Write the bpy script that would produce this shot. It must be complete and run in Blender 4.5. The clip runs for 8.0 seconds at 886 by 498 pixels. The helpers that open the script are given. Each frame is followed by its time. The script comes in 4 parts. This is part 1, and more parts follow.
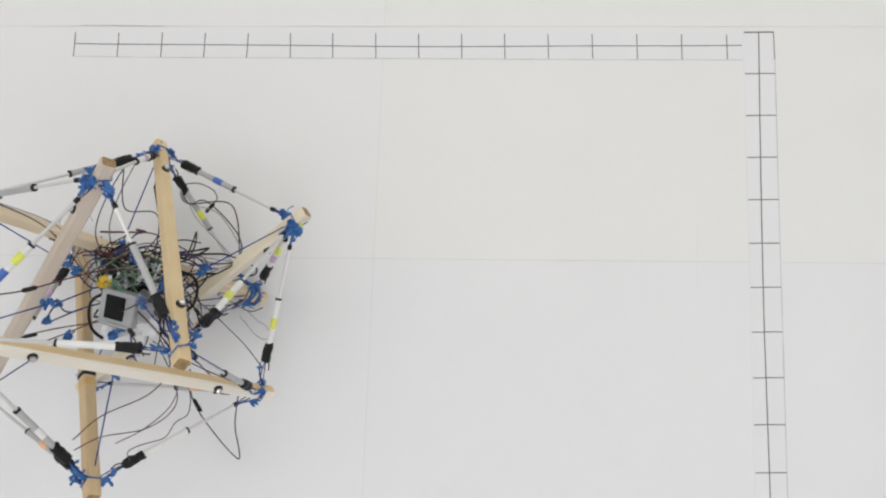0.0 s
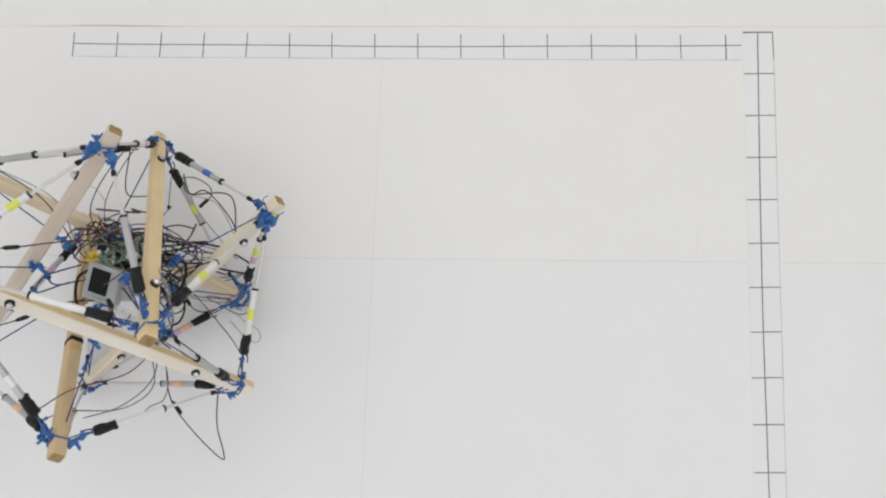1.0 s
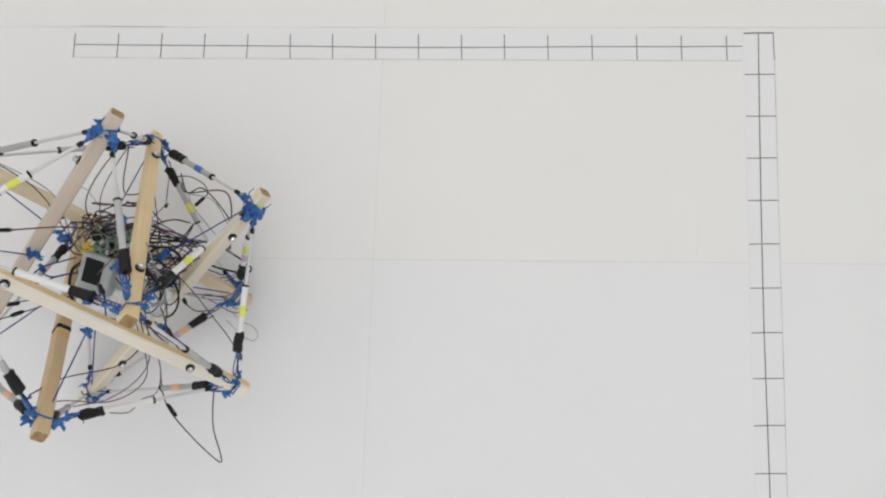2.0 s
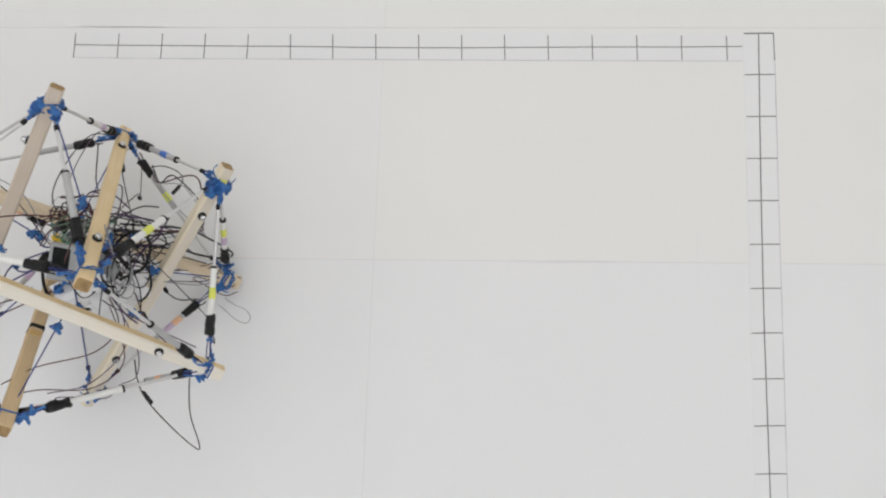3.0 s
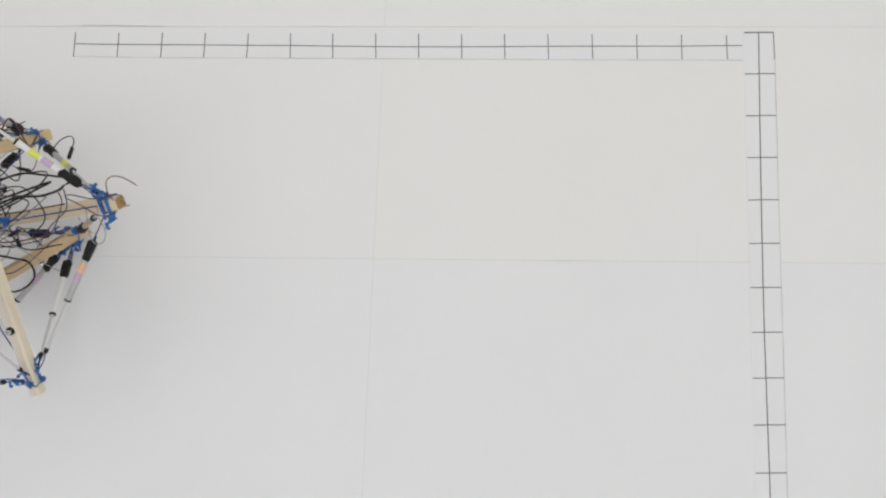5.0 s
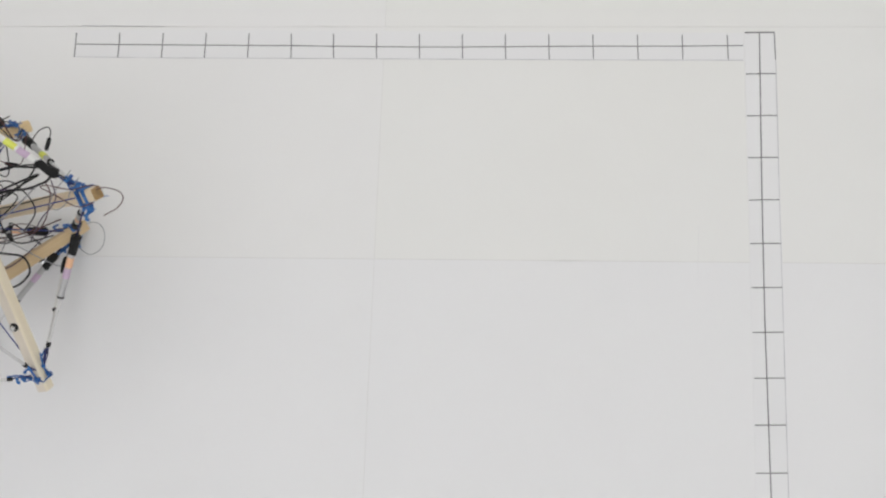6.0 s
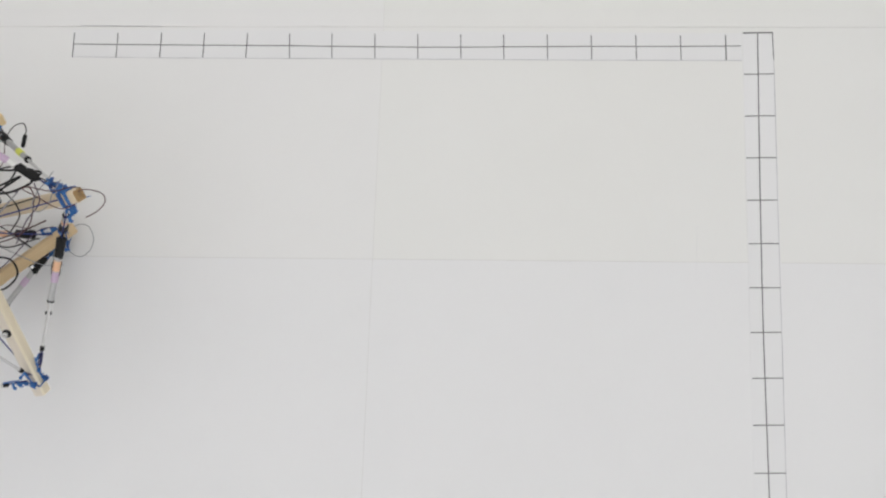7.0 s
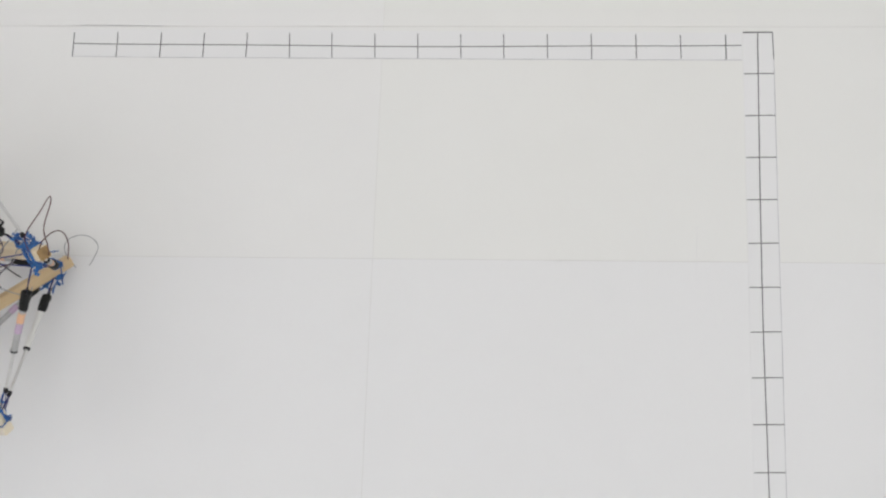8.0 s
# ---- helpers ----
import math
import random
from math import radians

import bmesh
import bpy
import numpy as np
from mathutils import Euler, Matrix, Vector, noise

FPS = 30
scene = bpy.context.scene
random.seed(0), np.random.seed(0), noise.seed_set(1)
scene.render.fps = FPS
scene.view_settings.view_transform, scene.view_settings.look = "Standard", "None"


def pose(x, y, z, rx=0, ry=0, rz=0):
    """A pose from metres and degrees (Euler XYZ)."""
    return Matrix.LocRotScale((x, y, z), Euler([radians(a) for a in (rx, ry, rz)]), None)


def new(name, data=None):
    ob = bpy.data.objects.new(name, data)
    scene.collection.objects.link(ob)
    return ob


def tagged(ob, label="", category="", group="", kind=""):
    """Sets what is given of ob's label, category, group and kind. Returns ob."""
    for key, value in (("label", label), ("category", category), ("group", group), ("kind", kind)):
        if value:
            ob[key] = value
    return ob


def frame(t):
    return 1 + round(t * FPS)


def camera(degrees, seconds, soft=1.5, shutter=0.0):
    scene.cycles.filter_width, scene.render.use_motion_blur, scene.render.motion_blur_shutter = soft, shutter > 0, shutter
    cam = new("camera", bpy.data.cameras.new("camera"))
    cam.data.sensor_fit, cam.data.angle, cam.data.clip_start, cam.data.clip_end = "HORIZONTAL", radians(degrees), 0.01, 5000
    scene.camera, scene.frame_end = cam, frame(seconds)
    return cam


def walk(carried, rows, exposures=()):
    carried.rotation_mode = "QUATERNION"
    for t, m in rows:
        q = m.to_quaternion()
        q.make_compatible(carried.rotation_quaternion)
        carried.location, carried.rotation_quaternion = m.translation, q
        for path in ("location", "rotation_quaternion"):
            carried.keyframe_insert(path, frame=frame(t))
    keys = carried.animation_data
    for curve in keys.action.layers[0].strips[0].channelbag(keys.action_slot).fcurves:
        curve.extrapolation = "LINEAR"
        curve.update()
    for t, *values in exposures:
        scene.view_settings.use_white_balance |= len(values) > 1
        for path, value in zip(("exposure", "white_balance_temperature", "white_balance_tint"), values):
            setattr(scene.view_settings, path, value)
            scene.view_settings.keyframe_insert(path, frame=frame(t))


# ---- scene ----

# ---- camera ----
cam = camera(55, 8.0, soft=2.2, shutter=0.4)


def eye(turn_x=0.0, turn_y=0.0):
    """The overhead stand, with its small tremble in hundredths of a degree."""
    return pose(0.880, -0.651, 1.915, 5.349 + turn_x / 100, 0.627 + turn_y / 100, 0.434)


walk(cam, [(0.0, eye(0, 0)), (0.5, eye(7, 7)), (1.0, eye(0, -6)), (2.5, eye(7, 0)), (3.0, eye(7, 0)), (3.5, eye(0, 1)),
           (4.0, eye(-7, 0)), (4.5, eye(0, -2)), (6.0, eye(2, 5)), (6.5, eye(2, 1)), (7.0, eye(3, -6)), (7.5, eye(7, 0)), (8.0, eye(0, -6))],
     exposures=[(0.0, 0.0), (1.2, 0.0), (2.3, -0.07), (8.0, -0.085)])

# ---- light ----
world = bpy.data.worlds.new("room_air")
scene.world = world
world.use_nodes = True
world.node_tree.nodes["Background"].inputs[0].default_value = (0.9, 0.95, 1.0, 1)
world.node_tree.nodes["Background"].inputs[1].default_value = 0.05
ROOM = (-2.6, 3.9, -3.4, 2.4, 2.9)  # x0, x1, y0, y1, height
PANELS = [(x, y) for x in (-1.75, 0.55, 2.85) for y in (1.45, -0.6, -2.6)]  # ceiling lights
WATTS = 7.08


def ceiling_lamp(x, y):
    tone = (1.0, 0.985, 0.94) if y > 1 else (0.965, 0.972, 1.06) if y < -1 and x < 0 else (0.97, 0.98, 1.0) if y < -1 else (0.98, 0.982, 0.975)
    data = bpy.data.lights.new("ceiling_panel_lamp", "AREA")
    overhead = -1 < y < 1 and 0 < x < 2
    power = WATTS * (0.42 if overhead else 0.95 if x < 0 else 1.42 if x < 2 else 1.05)
    data.shape, data.size, data.size_y, data.energy, data.color = "RECTANGLE", 1.2, 1.2, power, tone
    lamp = new("ceiling_panel_lamp", data)
    lamp.matrix_world = pose(x, y, ROOM[4] - 0.06)


for px, py in PANELS:
    ceiling_lamp(px, py)


# ---- materials ----
def material(name, colour, rough=0.5, metal=0.0, vary=0.0, scale=8.0, bump=0.0, bump_scale=200.0, tint=None, stretch=(1, 1, 1), spec=0.5):
    """A surface with colour drift at one scale and fine relief at another."""
    m = bpy.data.materials.new(name)
    m.use_nodes = True
    nt = m.node_tree
    b = nt.nodes["Principled BSDF"]
    b.inputs["Base Color"].default_value = (*colour, 1)
    b.inputs["Roughness"].default_value, b.inputs["Metallic"].default_value = rough, metal
    b.inputs["Specular IOR Level"].default_value = spec
    co = nt.nodes.new("ShaderNodeTexCoord")
    mp = nt.nodes.new("ShaderNodeMapping")
    mp.inputs["Scale"].default_value = stretch
    nt.links.new(co.outputs["Object"], mp.inputs["Vector"])
    if vary:
        n = nt.nodes.new("ShaderNodeTexNoise")
        n.inputs["Scale"].default_value, n.inputs["Detail"].default_value = scale, 5
        ramp = nt.nodes.new("ShaderNodeMapRange")
        ramp.inputs["From Min"].default_value, ramp.inputs["From Max"].default_value = 0.3, 0.7
        mix = nt.nodes.new("ShaderNodeMix")
        mix.data_type = "RGBA"
        other = tint or tuple(c * (1 - vary) for c in colour)
        mix.inputs["A"].default_value, mix.inputs["B"].default_value = (*colour, 1), (*other, 1)
        nt.links.new(mp.outputs[0], n.inputs["Vector"])
        nt.links.new(n.outputs["Fac"], ramp.inputs["Value"])
        nt.links.new(ramp.outputs[0], mix.inputs["Factor"])
        nt.links.new(mix.outputs["Result"], b.inputs["Base Color"])
    if bump:
        n2 = nt.nodes.new("ShaderNodeTexNoise")
        n2.inputs["Scale"].default_value, n2.inputs["Detail"].default_value = bump_scale, 3
        bm_node = nt.nodes.new("ShaderNodeBump")
        bm_node.inputs["Strength"].default_value, bm_node.inputs["Distance"].default_value = bump, 0.002
        nt.links.new(mp.outputs[0], n2.inputs["Vector"])
        nt.links.new(n2.outputs["Fac"], bm_node.inputs["Height"])
        nt.links.new(bm_node.outputs[0], b.inputs["Normal"])
    return m


def pine(name, light, dark):
    """Softwood with long grain along the object's z axis."""
    m = bpy.data.materials.new(name)
    m.use_nodes = True
    nt = m.node_tree
    b = nt.nodes["Principled BSDF"]
    b.inputs["Roughness"].default_value = 0.6
    b.inputs["Specular IOR Level"].default_value = 0.3
    co = nt.nodes.new("ShaderNodeTexCoord")
    mp = nt.nodes.new("ShaderNodeMapping")
    mp.inputs["Scale"].default_value = (1, 1, 0.04)
    info = nt.nodes.new("ShaderNodeObjectInfo")
    add = nt.nodes.new("ShaderNodeVectorMath")
    nt.links.new(co.outputs["Object"], add.inputs[0])
    nt.links.new(info.outputs["Random"], add.inputs[1])
    nt.links.new(add.outputs[0], mp.inputs["Vector"])
    grain = nt.nodes.new("ShaderNodeTexNoise")
    grain.inputs["Scale"].default_value, grain.inputs["Detail"].default_value = 260, 4
    blot = nt.nodes.new("ShaderNodeTexNoise")
    blot.inputs["Scale"].default_value, blot.inputs["Detail"].default_value = 14, 3
    nt.links.new(mp.outputs[0], grain.inputs["Vector"])
    nt.links.new(add.outputs[0], blot.inputs["Vector"])
    mixf = nt.nodes.new("ShaderNodeMath")
    mixf.operation = "MULTIPLY_ADD"
    nt.links.new(grain.outputs["Fac"], mixf.inputs[0])
    mixf.inputs[1].default_value = 0.7
    half = nt.nodes.new("ShaderNodeMath")
    half.operation = "MULTIPLY_ADD"
    nt.links.new(blot.outputs["Fac"], half.inputs[0])
    half.inputs[1].default_value, half.inputs[2].default_value = 0.9, -0.35
    nt.links.new(half.outputs[0], mixf.inputs[2])
    mix = nt.nodes.new("ShaderNodeMix")
    mix.data_type = "RGBA"
    mix.inputs["A"].default_value, mix.inputs["B"].default_value = (*light, 1), (*dark, 1)
    nt.links.new(mixf.outputs[0], mix.inputs["Factor"])
    nt.links.new(mix.outputs["Result"], b.inputs["Base Color"])
    bump = nt.nodes.new("ShaderNodeBump")
    bump.inputs["Strength"].default_value, bump.inputs["Distance"].default_value = 0.25, 0.001
    nt.links.new(grain.outputs["Fac"], bump.inputs["Height"])
    nt.links.new(bump.outputs[0], b.inputs["Normal"])
    return m


PAPER = material("white_sheet", (0.80, 0.80, 0.789), 0.55, vary=0.02, scale=1.2, tint=(0.80, 0.798, 0.78), bump=0.03, bump_scale=60, spec=0.3)
PAPER_COOL = material("cool_white_sheet", (0.797, 0.797, 0.806), 0.55, vary=0.02, scale=1.2, tint=(0.795, 0.793, 0.798), bump=0.03, bump_scale=60, spec=0.3)
PAPER_PLAIN = material("plain_white_sheet", (0.80, 0.797, 0.797), 0.55, vary=0.02, scale=1.2, tint=(0.80, 0.796, 0.788), bump=0.03, bump_scale=60, spec=0.3)
PAPER_STRIP = material("strip_paper", (0.80, 0.80, 0.807), 0.6, vary=0.02, scale=3, bump=0.03, bump_scale=80, spec=0.3)
UNDERLAY = material("pale_underlay", (0.70, 0.69, 0.67), 0.8, vary=0.1, scale=3)
INK = material("marker_ink", (0.07, 0.07, 0.075), 0.6, vary=0.5, scale=30, tint=(0.16, 0.16, 0.165))
PENCIL = material("faint_line", (0.42, 0.42, 0.44), 0.7, vary=0.3, scale=9, tint=(0.68, 0.68, 0.69))
FAINT = material("paper_crease", (0.66, 0.66, 0.665), 0.7, vary=0.2, scale=14, tint=(0.78, 0.78, 0.785))
WALL = material("painted_wall", (0.86, 0.86, 0.855), 0.8, vary=0.04, scale=1.5, bump=0.05, bump_scale=120)
CEILING = material("ceiling_board", (0.88, 0.88, 0.875), 0.85, vary=0.04, scale=2)
LAMP_FRAME = material("lamp_frame", (0.7, 0.7, 0.7), 0.4, 0.2)
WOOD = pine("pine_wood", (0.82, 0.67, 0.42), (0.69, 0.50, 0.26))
# bar C's brightly lit faces, the light put into the wood colour
WOOD_PALE_LIT = pine("pale_lit_wood", (0.85, 0.82, 0.75), (0.79, 0.71, 0.58))
WOOD_GREY = pine("greyed_wood", (0.66, 0.58, 0.50), (0.56, 0.47, 0.38))
WOOD_DULL = pine("dull_wood", (0.78, 0.67, 0.50), (0.67, 0.54, 0.37))
WOOD_CREAM = pine("cream_wood", (0.84, 0.77, 0.62), (0.76, 0.66, 0.48))
WOOD_TAN = pine("tan_wood", (0.72, 0.56, 0.36), (0.57, 0.41, 0.22))
WOOD_ASH = pine("ashen_wood", (0.76, 0.70, 0.61), (0.67, 0.59, 0.48))
END_GRAIN = material("end_grain", (0.42, 0.27, 0.12), 0.75, vary=0.4, scale=90, bump=0.3, bump_scale=300)
BLUE_CORD = material("blue_cord", (0.02, 0.075, 0.27), 0.55, vary=0.5, scale=60, tint=(0.045, 0.20, 0.52), bump=0.5, bump_scale=400)
NAVY_CORD = material("navy_cord", (0.03, 0.035, 0.16), 0.7, vary=0.3, scale=60)
TUBE_GREY = material("grey_tube", (0.49, 0.49, 0.495), 0.32, 0.25, vary=0.15, scale=25)
TUBE_CLEAR = material("milky_tube", (0.81, 0.81, 0.79), 0.3, 0.0, vary=0.08, scale=25)
ALUMINIUM = material("aluminium_rod", (0.70, 0.70, 0.70), 0.32, 0.5, vary=0.1, scale=30)
BLACK_WRAP = material("black_wrap", (0.006, 0.006, 0.007), 0.5, vary=0.4, scale=50, tint=(0.014, 0.014, 0.014), bump=0.5, bump_scale=150, spec=0.25)
RUBBER = material("black_cable", (0.01, 0.01, 0.012), 0.5, vary=0.3, scale=40, spec=0.3)
WIRE_BROWN = material("dark_red_wire", (0.10, 0.030, 0.030), 0.5, vary=0.3, scale=40)
WIRE_VIOLET = material("violet_wire", (0.075, 0.04, 0.10), 0.5, vary=0.3, scale=40)
WIRE_GREEN = material("green_wire", (0.17, 0.25, 0.17), 0.5, vary=0.3, scale=40)
WIRE_GREY = material("grey_wire", (0.33, 0.33, 0.35), 0.5, vary=0.2, scale=40)
TAPES = {
    "yellow": material("yellow_tape", (0.76, 0.80, 0.14), 0.5, vary=0.15, scale=40),
    "orange": material("orange_tape", (0.86, 0.52, 0.32), 0.5, vary=0.15, scale=40),
    "pink": material("lilac_tape", (0.60, 0.45, 0.61), 0.5, vary=0.15, scale=40),
    "blue": material("blue_tape", (0.06, 0.16, 0.55), 0.5, vary=0.15, scale=40),
    "white": material("white_tape", (0.8, 0.8, 0.8), 0.5, vary=0.1, scale=40)}
ORANGE_STAIN = material("orange_stain", (0.70, 0.44, 0.15), 0.6, vary=0.3, scale=60, tint=(0.62, 0.44, 0.24))
CHROME = material("bright_steel", (0.66, 0.66, 0.66), 0.22, 0.9)
PCB = material("green_board", (0.025, 0.065, 0.04), 0.4, vary=0.5, scale=120, tint=(0.06, 0.11, 0.075))
CASING = material("grey_casing", (0.43, 0.44, 0.45), 0.45, 0.1, vary=0.15, scale=30)
SCREEN = material("dark_screen", (0.008, 0.009, 0.01), 0.4, spec=0.15)
YELLOW_PLASTIC = material("yellow_plastic", (0.75, 0.50, 0.03), 0.4)
FOAM = material("white_foam", (0.88, 0.88, 0.89), 0.8, vary=0.06, scale=60, bump=0.4, bump_scale=250)
TERMINAL = material("green_terminal", (0.09, 0.33, 0.19), 0.45, vary=0.2, scale=60)
WHITE_PLASTIC = material("white_plastic", (0.80, 0.81, 0.83), 0.4, vary=0.12, scale=40)


def glow(name, strength):
    m = bpy.data.materials.new(name)
    m.use_nodes = True
    b = m.node_tree.nodes["Principled BSDF"]
    b.inputs["Base Color"].default_value = (0.8, 0.8, 0.8, 1)
    b.inputs["Emission Color"].default_value = (0.985, 0.978, 0.98, 1)
    b.inputs["Emission Strength"].default_value = strength
    return m


DIFFUSER = glow("lamp_diffuser", 0.8)


# ---- mesh helpers ----
def finish(name, bm, mat, parent=None, label="", smooth=False):
    me = bpy.data.meshes.new(name)
    bmesh.ops.recalc_face_normals(bm, faces=bm.faces[:])
    bm.to_mesh(me)
    bm.free()
    for m in (mat if isinstance(mat, (list, tuple)) else [mat]):
        me.materials.append(m)
    if smooth:
        for p in me.polygons:
            p.use_smooth = True
    return placed(name, me, parent, label)


def placed(name, me, parent=None, label=""):
    ob = new(name, me)
    if parent:
        ob.parent = parent
    if label:
        tagged(ob, label)
    return ob


def box(bm, m, sx, sy, sz, bevel=0.0):
    out = bmesh.ops.create_cube(bm, size=1.0, matrix=m @ Matrix.Diagonal((sx, sy, sz, 1)))
    if bevel:
        edges = list({e for v in out["verts"] for e in v.link_edges})
        bmesh.ops.bevel(bm, geom=edges, offset=bevel, segments=1, affect="EDGES")


def tube(bm, pts, radius, sides=6, caps=True):
    """A round bar through points; radius is a number or one number a point."""
    pts = [Vector(p) for p in pts]
    radii = radius if isinstance(radius, (list, tuple)) else [radius] * len(pts)
    rings, up = [], None
    for i, p in enumerate(pts):
        d = (pts[min(i + 1, len(pts) - 1)] - pts[max(i - 1, 0)]).normalized()
        if up is None:
            up = d.orthogonal().normalized()
        up = (up - d * up.dot(d))
        up = up.normalized() if up.length > 1e-6 else d.orthogonal().normalized()
        side = d.cross(up)
        rings.append([bm.verts.new(p + (up * math.cos(a) + side * math.sin(a)) * radii[i]) for a in (2 * math.pi * k / sides for k in range(sides))])
    for a, b in zip(rings, rings[1:]):
        for k in range(sides):
            bm.faces.new((a[k], a[(k + 1) % sides], b[(k + 1) % sides], b[k]))
    if caps:
        bm.faces.new(rings[0][::-1])
        bm.faces.new(rings[-1])


def curve(pts, n=8):
    """A smooth line through points (Catmull-Rom)."""
    pts = [Vector(p) for p in pts]
    ext = [2 * pts[0] - pts[1]] + pts + [2 * pts[-1] - pts[-2]]
    out = []
    for i in range(1, len(ext) - 2):
        a, b, c, d = ext[i - 1:i + 3]
        for k in range(n):
            t = k / n
            out.append(0.5 * ((2 * b) + (c - a) * t + (2 * a - 5 * b + 4 * c - d) * t * t + (3 * b - a - 3 * c + d) * t ** 3))
    return out + [pts[-1]]


def slab(name, corners, z0, z1, mat, parent=None, label=""):
    """A flat sheet with thickness over a four-cornered outline."""
    bm = bmesh.new()
    low = [bm.verts.new((x, y, z0)) for x, y in corners]
    top = [bm.verts.new((x, y, z1)) for x, y in corners]
    bm.faces.new(top)
    bm.faces.new(low[::-1])
    for i in range(4):
        j = (i + 1) % 4
        bm.faces.new((low[i], low[j], top[j], top[i]))
    return finish(name, bm, mat, parent, label)


# ---- the room ----
X0, X1, Y0, Y1, HIGH = ROOM
floor = tagged(slab("floor", [(X0, Y0), (X1, Y0), (X1, Y1), (X0, Y1)], -0.12, -0.0012, UNDERLAY), "pale floor under white sheets", kind="structure")
tagged(slab("ceiling", [(X0, Y0), (X1, Y0), (X1, Y1), (X0, Y1)], HIGH, HIGH + 0.1, CEILING), "plain white ceiling", kind="structure")
tagged(slab("wall_north", [(X0 - 0.1, Y1), (X1 + 0.1, Y1), (X1 + 0.1, Y1 + 0.1), (X0 - 0.1, Y1 + 0.1)], -0.12, HIGH + 0.1, WALL), "plain painted wall", kind="structure")
tagged(slab("wall_south", [(X0 - 0.1, Y0 - 0.1), (X1 + 0.1, Y0 - 0.1), (X1 + 0.1, Y0), (X0 - 0.1, Y0)], -0.12, HIGH + 0.1, WALL), "plain painted wall", kind="structure")
tagged(slab("wall_west", [(X0 - 0.1, Y0), (X0, Y0), (X0, Y1), (X0 - 0.1, Y1)], -0.12, HIGH + 0.1, WALL), "plain painted wall", kind="structure")
tagged(slab("wall_east", [(X1, Y0), (X1 + 0.1, Y0), (X1 + 0.1, Y1), (X1, Y1)], -0.12, HIGH + 0.1, WALL), "plain painted wall", kind="structure")
for px, py in PANELS:
    lamp = tagged(new("ceiling_light"), "flat white ceiling light panel", "ceiling light", "ceiling lights")
    lamp.location = (px, py, HIGH - 0.03)
    bm = bmesh.new()
    for sx, sy, w, d in ((0, 0.62, 1.28, 0.04), (0, -0.62, 1.28, 0.04), (0.62, 0, 0.04, 1.2), (-0.62, 0, 0.04, 1.2)):
        box(bm, pose(sx, sy, 0.005), w, d, 0.05)
    finish("frame", bm, LAMP_FRAME, lamp)
    bm = bmesh.new()
    box(bm, pose(0, 0, 0.012), 1.2, 1.2, 0.012)
    finish("diffuser", bm, DIFFUSER, lamp)


# white sheets laid edge to edge; the long joint leans slightly
def joint_x(y):
    return 0.7015 + 0.0317 * (y + 0.47)


def row_y(k, x):
    """The joints between the rows of sheets."""
    return (-1.62, -1.04, -0.4945, 0.0455, 0.60)[k] + (-0.0028 if k == 2 else 0.003) * (x - 0.7)


for k in range(4):
    for x0, x1 in ((-1.4, None), (None, 2.75)):
        gap = 0.0006
        corners = []
        for yk, xs in ((k, 0), (k, 1), (k + 1, 1), (k + 1, 0)):
            edge = (x0, x1)[xs]
            y = row_y(yk, edge if edge is not None else 0.7) + (gap if yk == k else -gap)
            x = edge if edge is not None else joint_x(y) + (0.0004 if x0 is None else -0.0004)
            corners.append((x, y))
        slab("sheet", corners, -0.0012, 0.0, PAPER_COOL if k < 2 else PAPER_PLAIN if x1 is None else PAPER, floor)


# ---- rulers drawn on paper strips ----
def mark(name, pts, width, z, mat, parent):
    """A drawn line: a thin flat ribbon of ink through points."""
    bm = bmesh.new()
    rows = []
    for i, (x, y) in enumerate(pts):
        a, b = pts[max(i - 1, 0)], pts[min(i + 1, len(pts) - 1)]
        d = Vector((b[0] - a[0], b[1] - a[1])).normalized()
        n = Vector((-d.y, d.x)) * width / 2
        rows.append([bm.verts.new((x + s * n.x, y + s * n.y, h)) for s, h in ((1, z - 0.0005), (1, z), (-1, z), (-1, z - 0.0005))])
    for a, b in zip(rows, rows[1:]):
        for k in range(3):
            bm.faces.new((a[k], a[k + 1], b[k + 1], b[k]))
    return finish(name, bm, mat, parent)


LINE_Y = [1.7, 0.8, 0.5, 0.2, -0.1, -0.4, -1.4, -2.3, -2.6, -2.2, -1.2, -0.1, 0.9, 1.3, 1.7, 3.0]  # millimetres
TICK_X = [-2, 99.5, 201, 301, 401, 500.7, 599, 698.7, 798, 897.4, 996.6, 1097, 1198.6, 1301.4, 1404, 1507.8]
strip = tagged(slab("paper_ruler", [(-0.006, -0.0305), (1.545, -0.0325), (1.545, 0.0335), (-0.006, 0.0365)], 0.0, 0.0005, PAPER_STRIP),
               "white paper strip ruled with black ticks along the floor", "paper ruler", "floor rulers")
xs, ys = [v / 1000 for v in TICK_X], [v / 1000 for v in LINE_Y]
mark("centre_line", list(zip(xs, ys)) + [(1.543, 0.0035)], 0.0019, 0.0010, INK, strip)
for i, (x, y) in enumerate(zip(xs, ys)):
    lean = 0.0012 if i < 5 else -0.0004
    mark("tick", [(x - lean, -0.0295), (x + lean * 0.4, 0.0), (x + lean, 0.0285)], 0.0020, 0.0013, INK, strip)
mark("border_line", [(0.0, -0.0285), (0.2, -0.0305), (0.5, -0.0305), (0.8, -0.031), (1.2, -0.0315), (1.543, -0.031)], 0.0017, 0.0009, PENCIL, strip)
mark("border_line", [(0.012, 0.046), (0.1, 0.0455), (0.205, 0.0448)], 0.0012, 0.0009, PENCIL, strip)

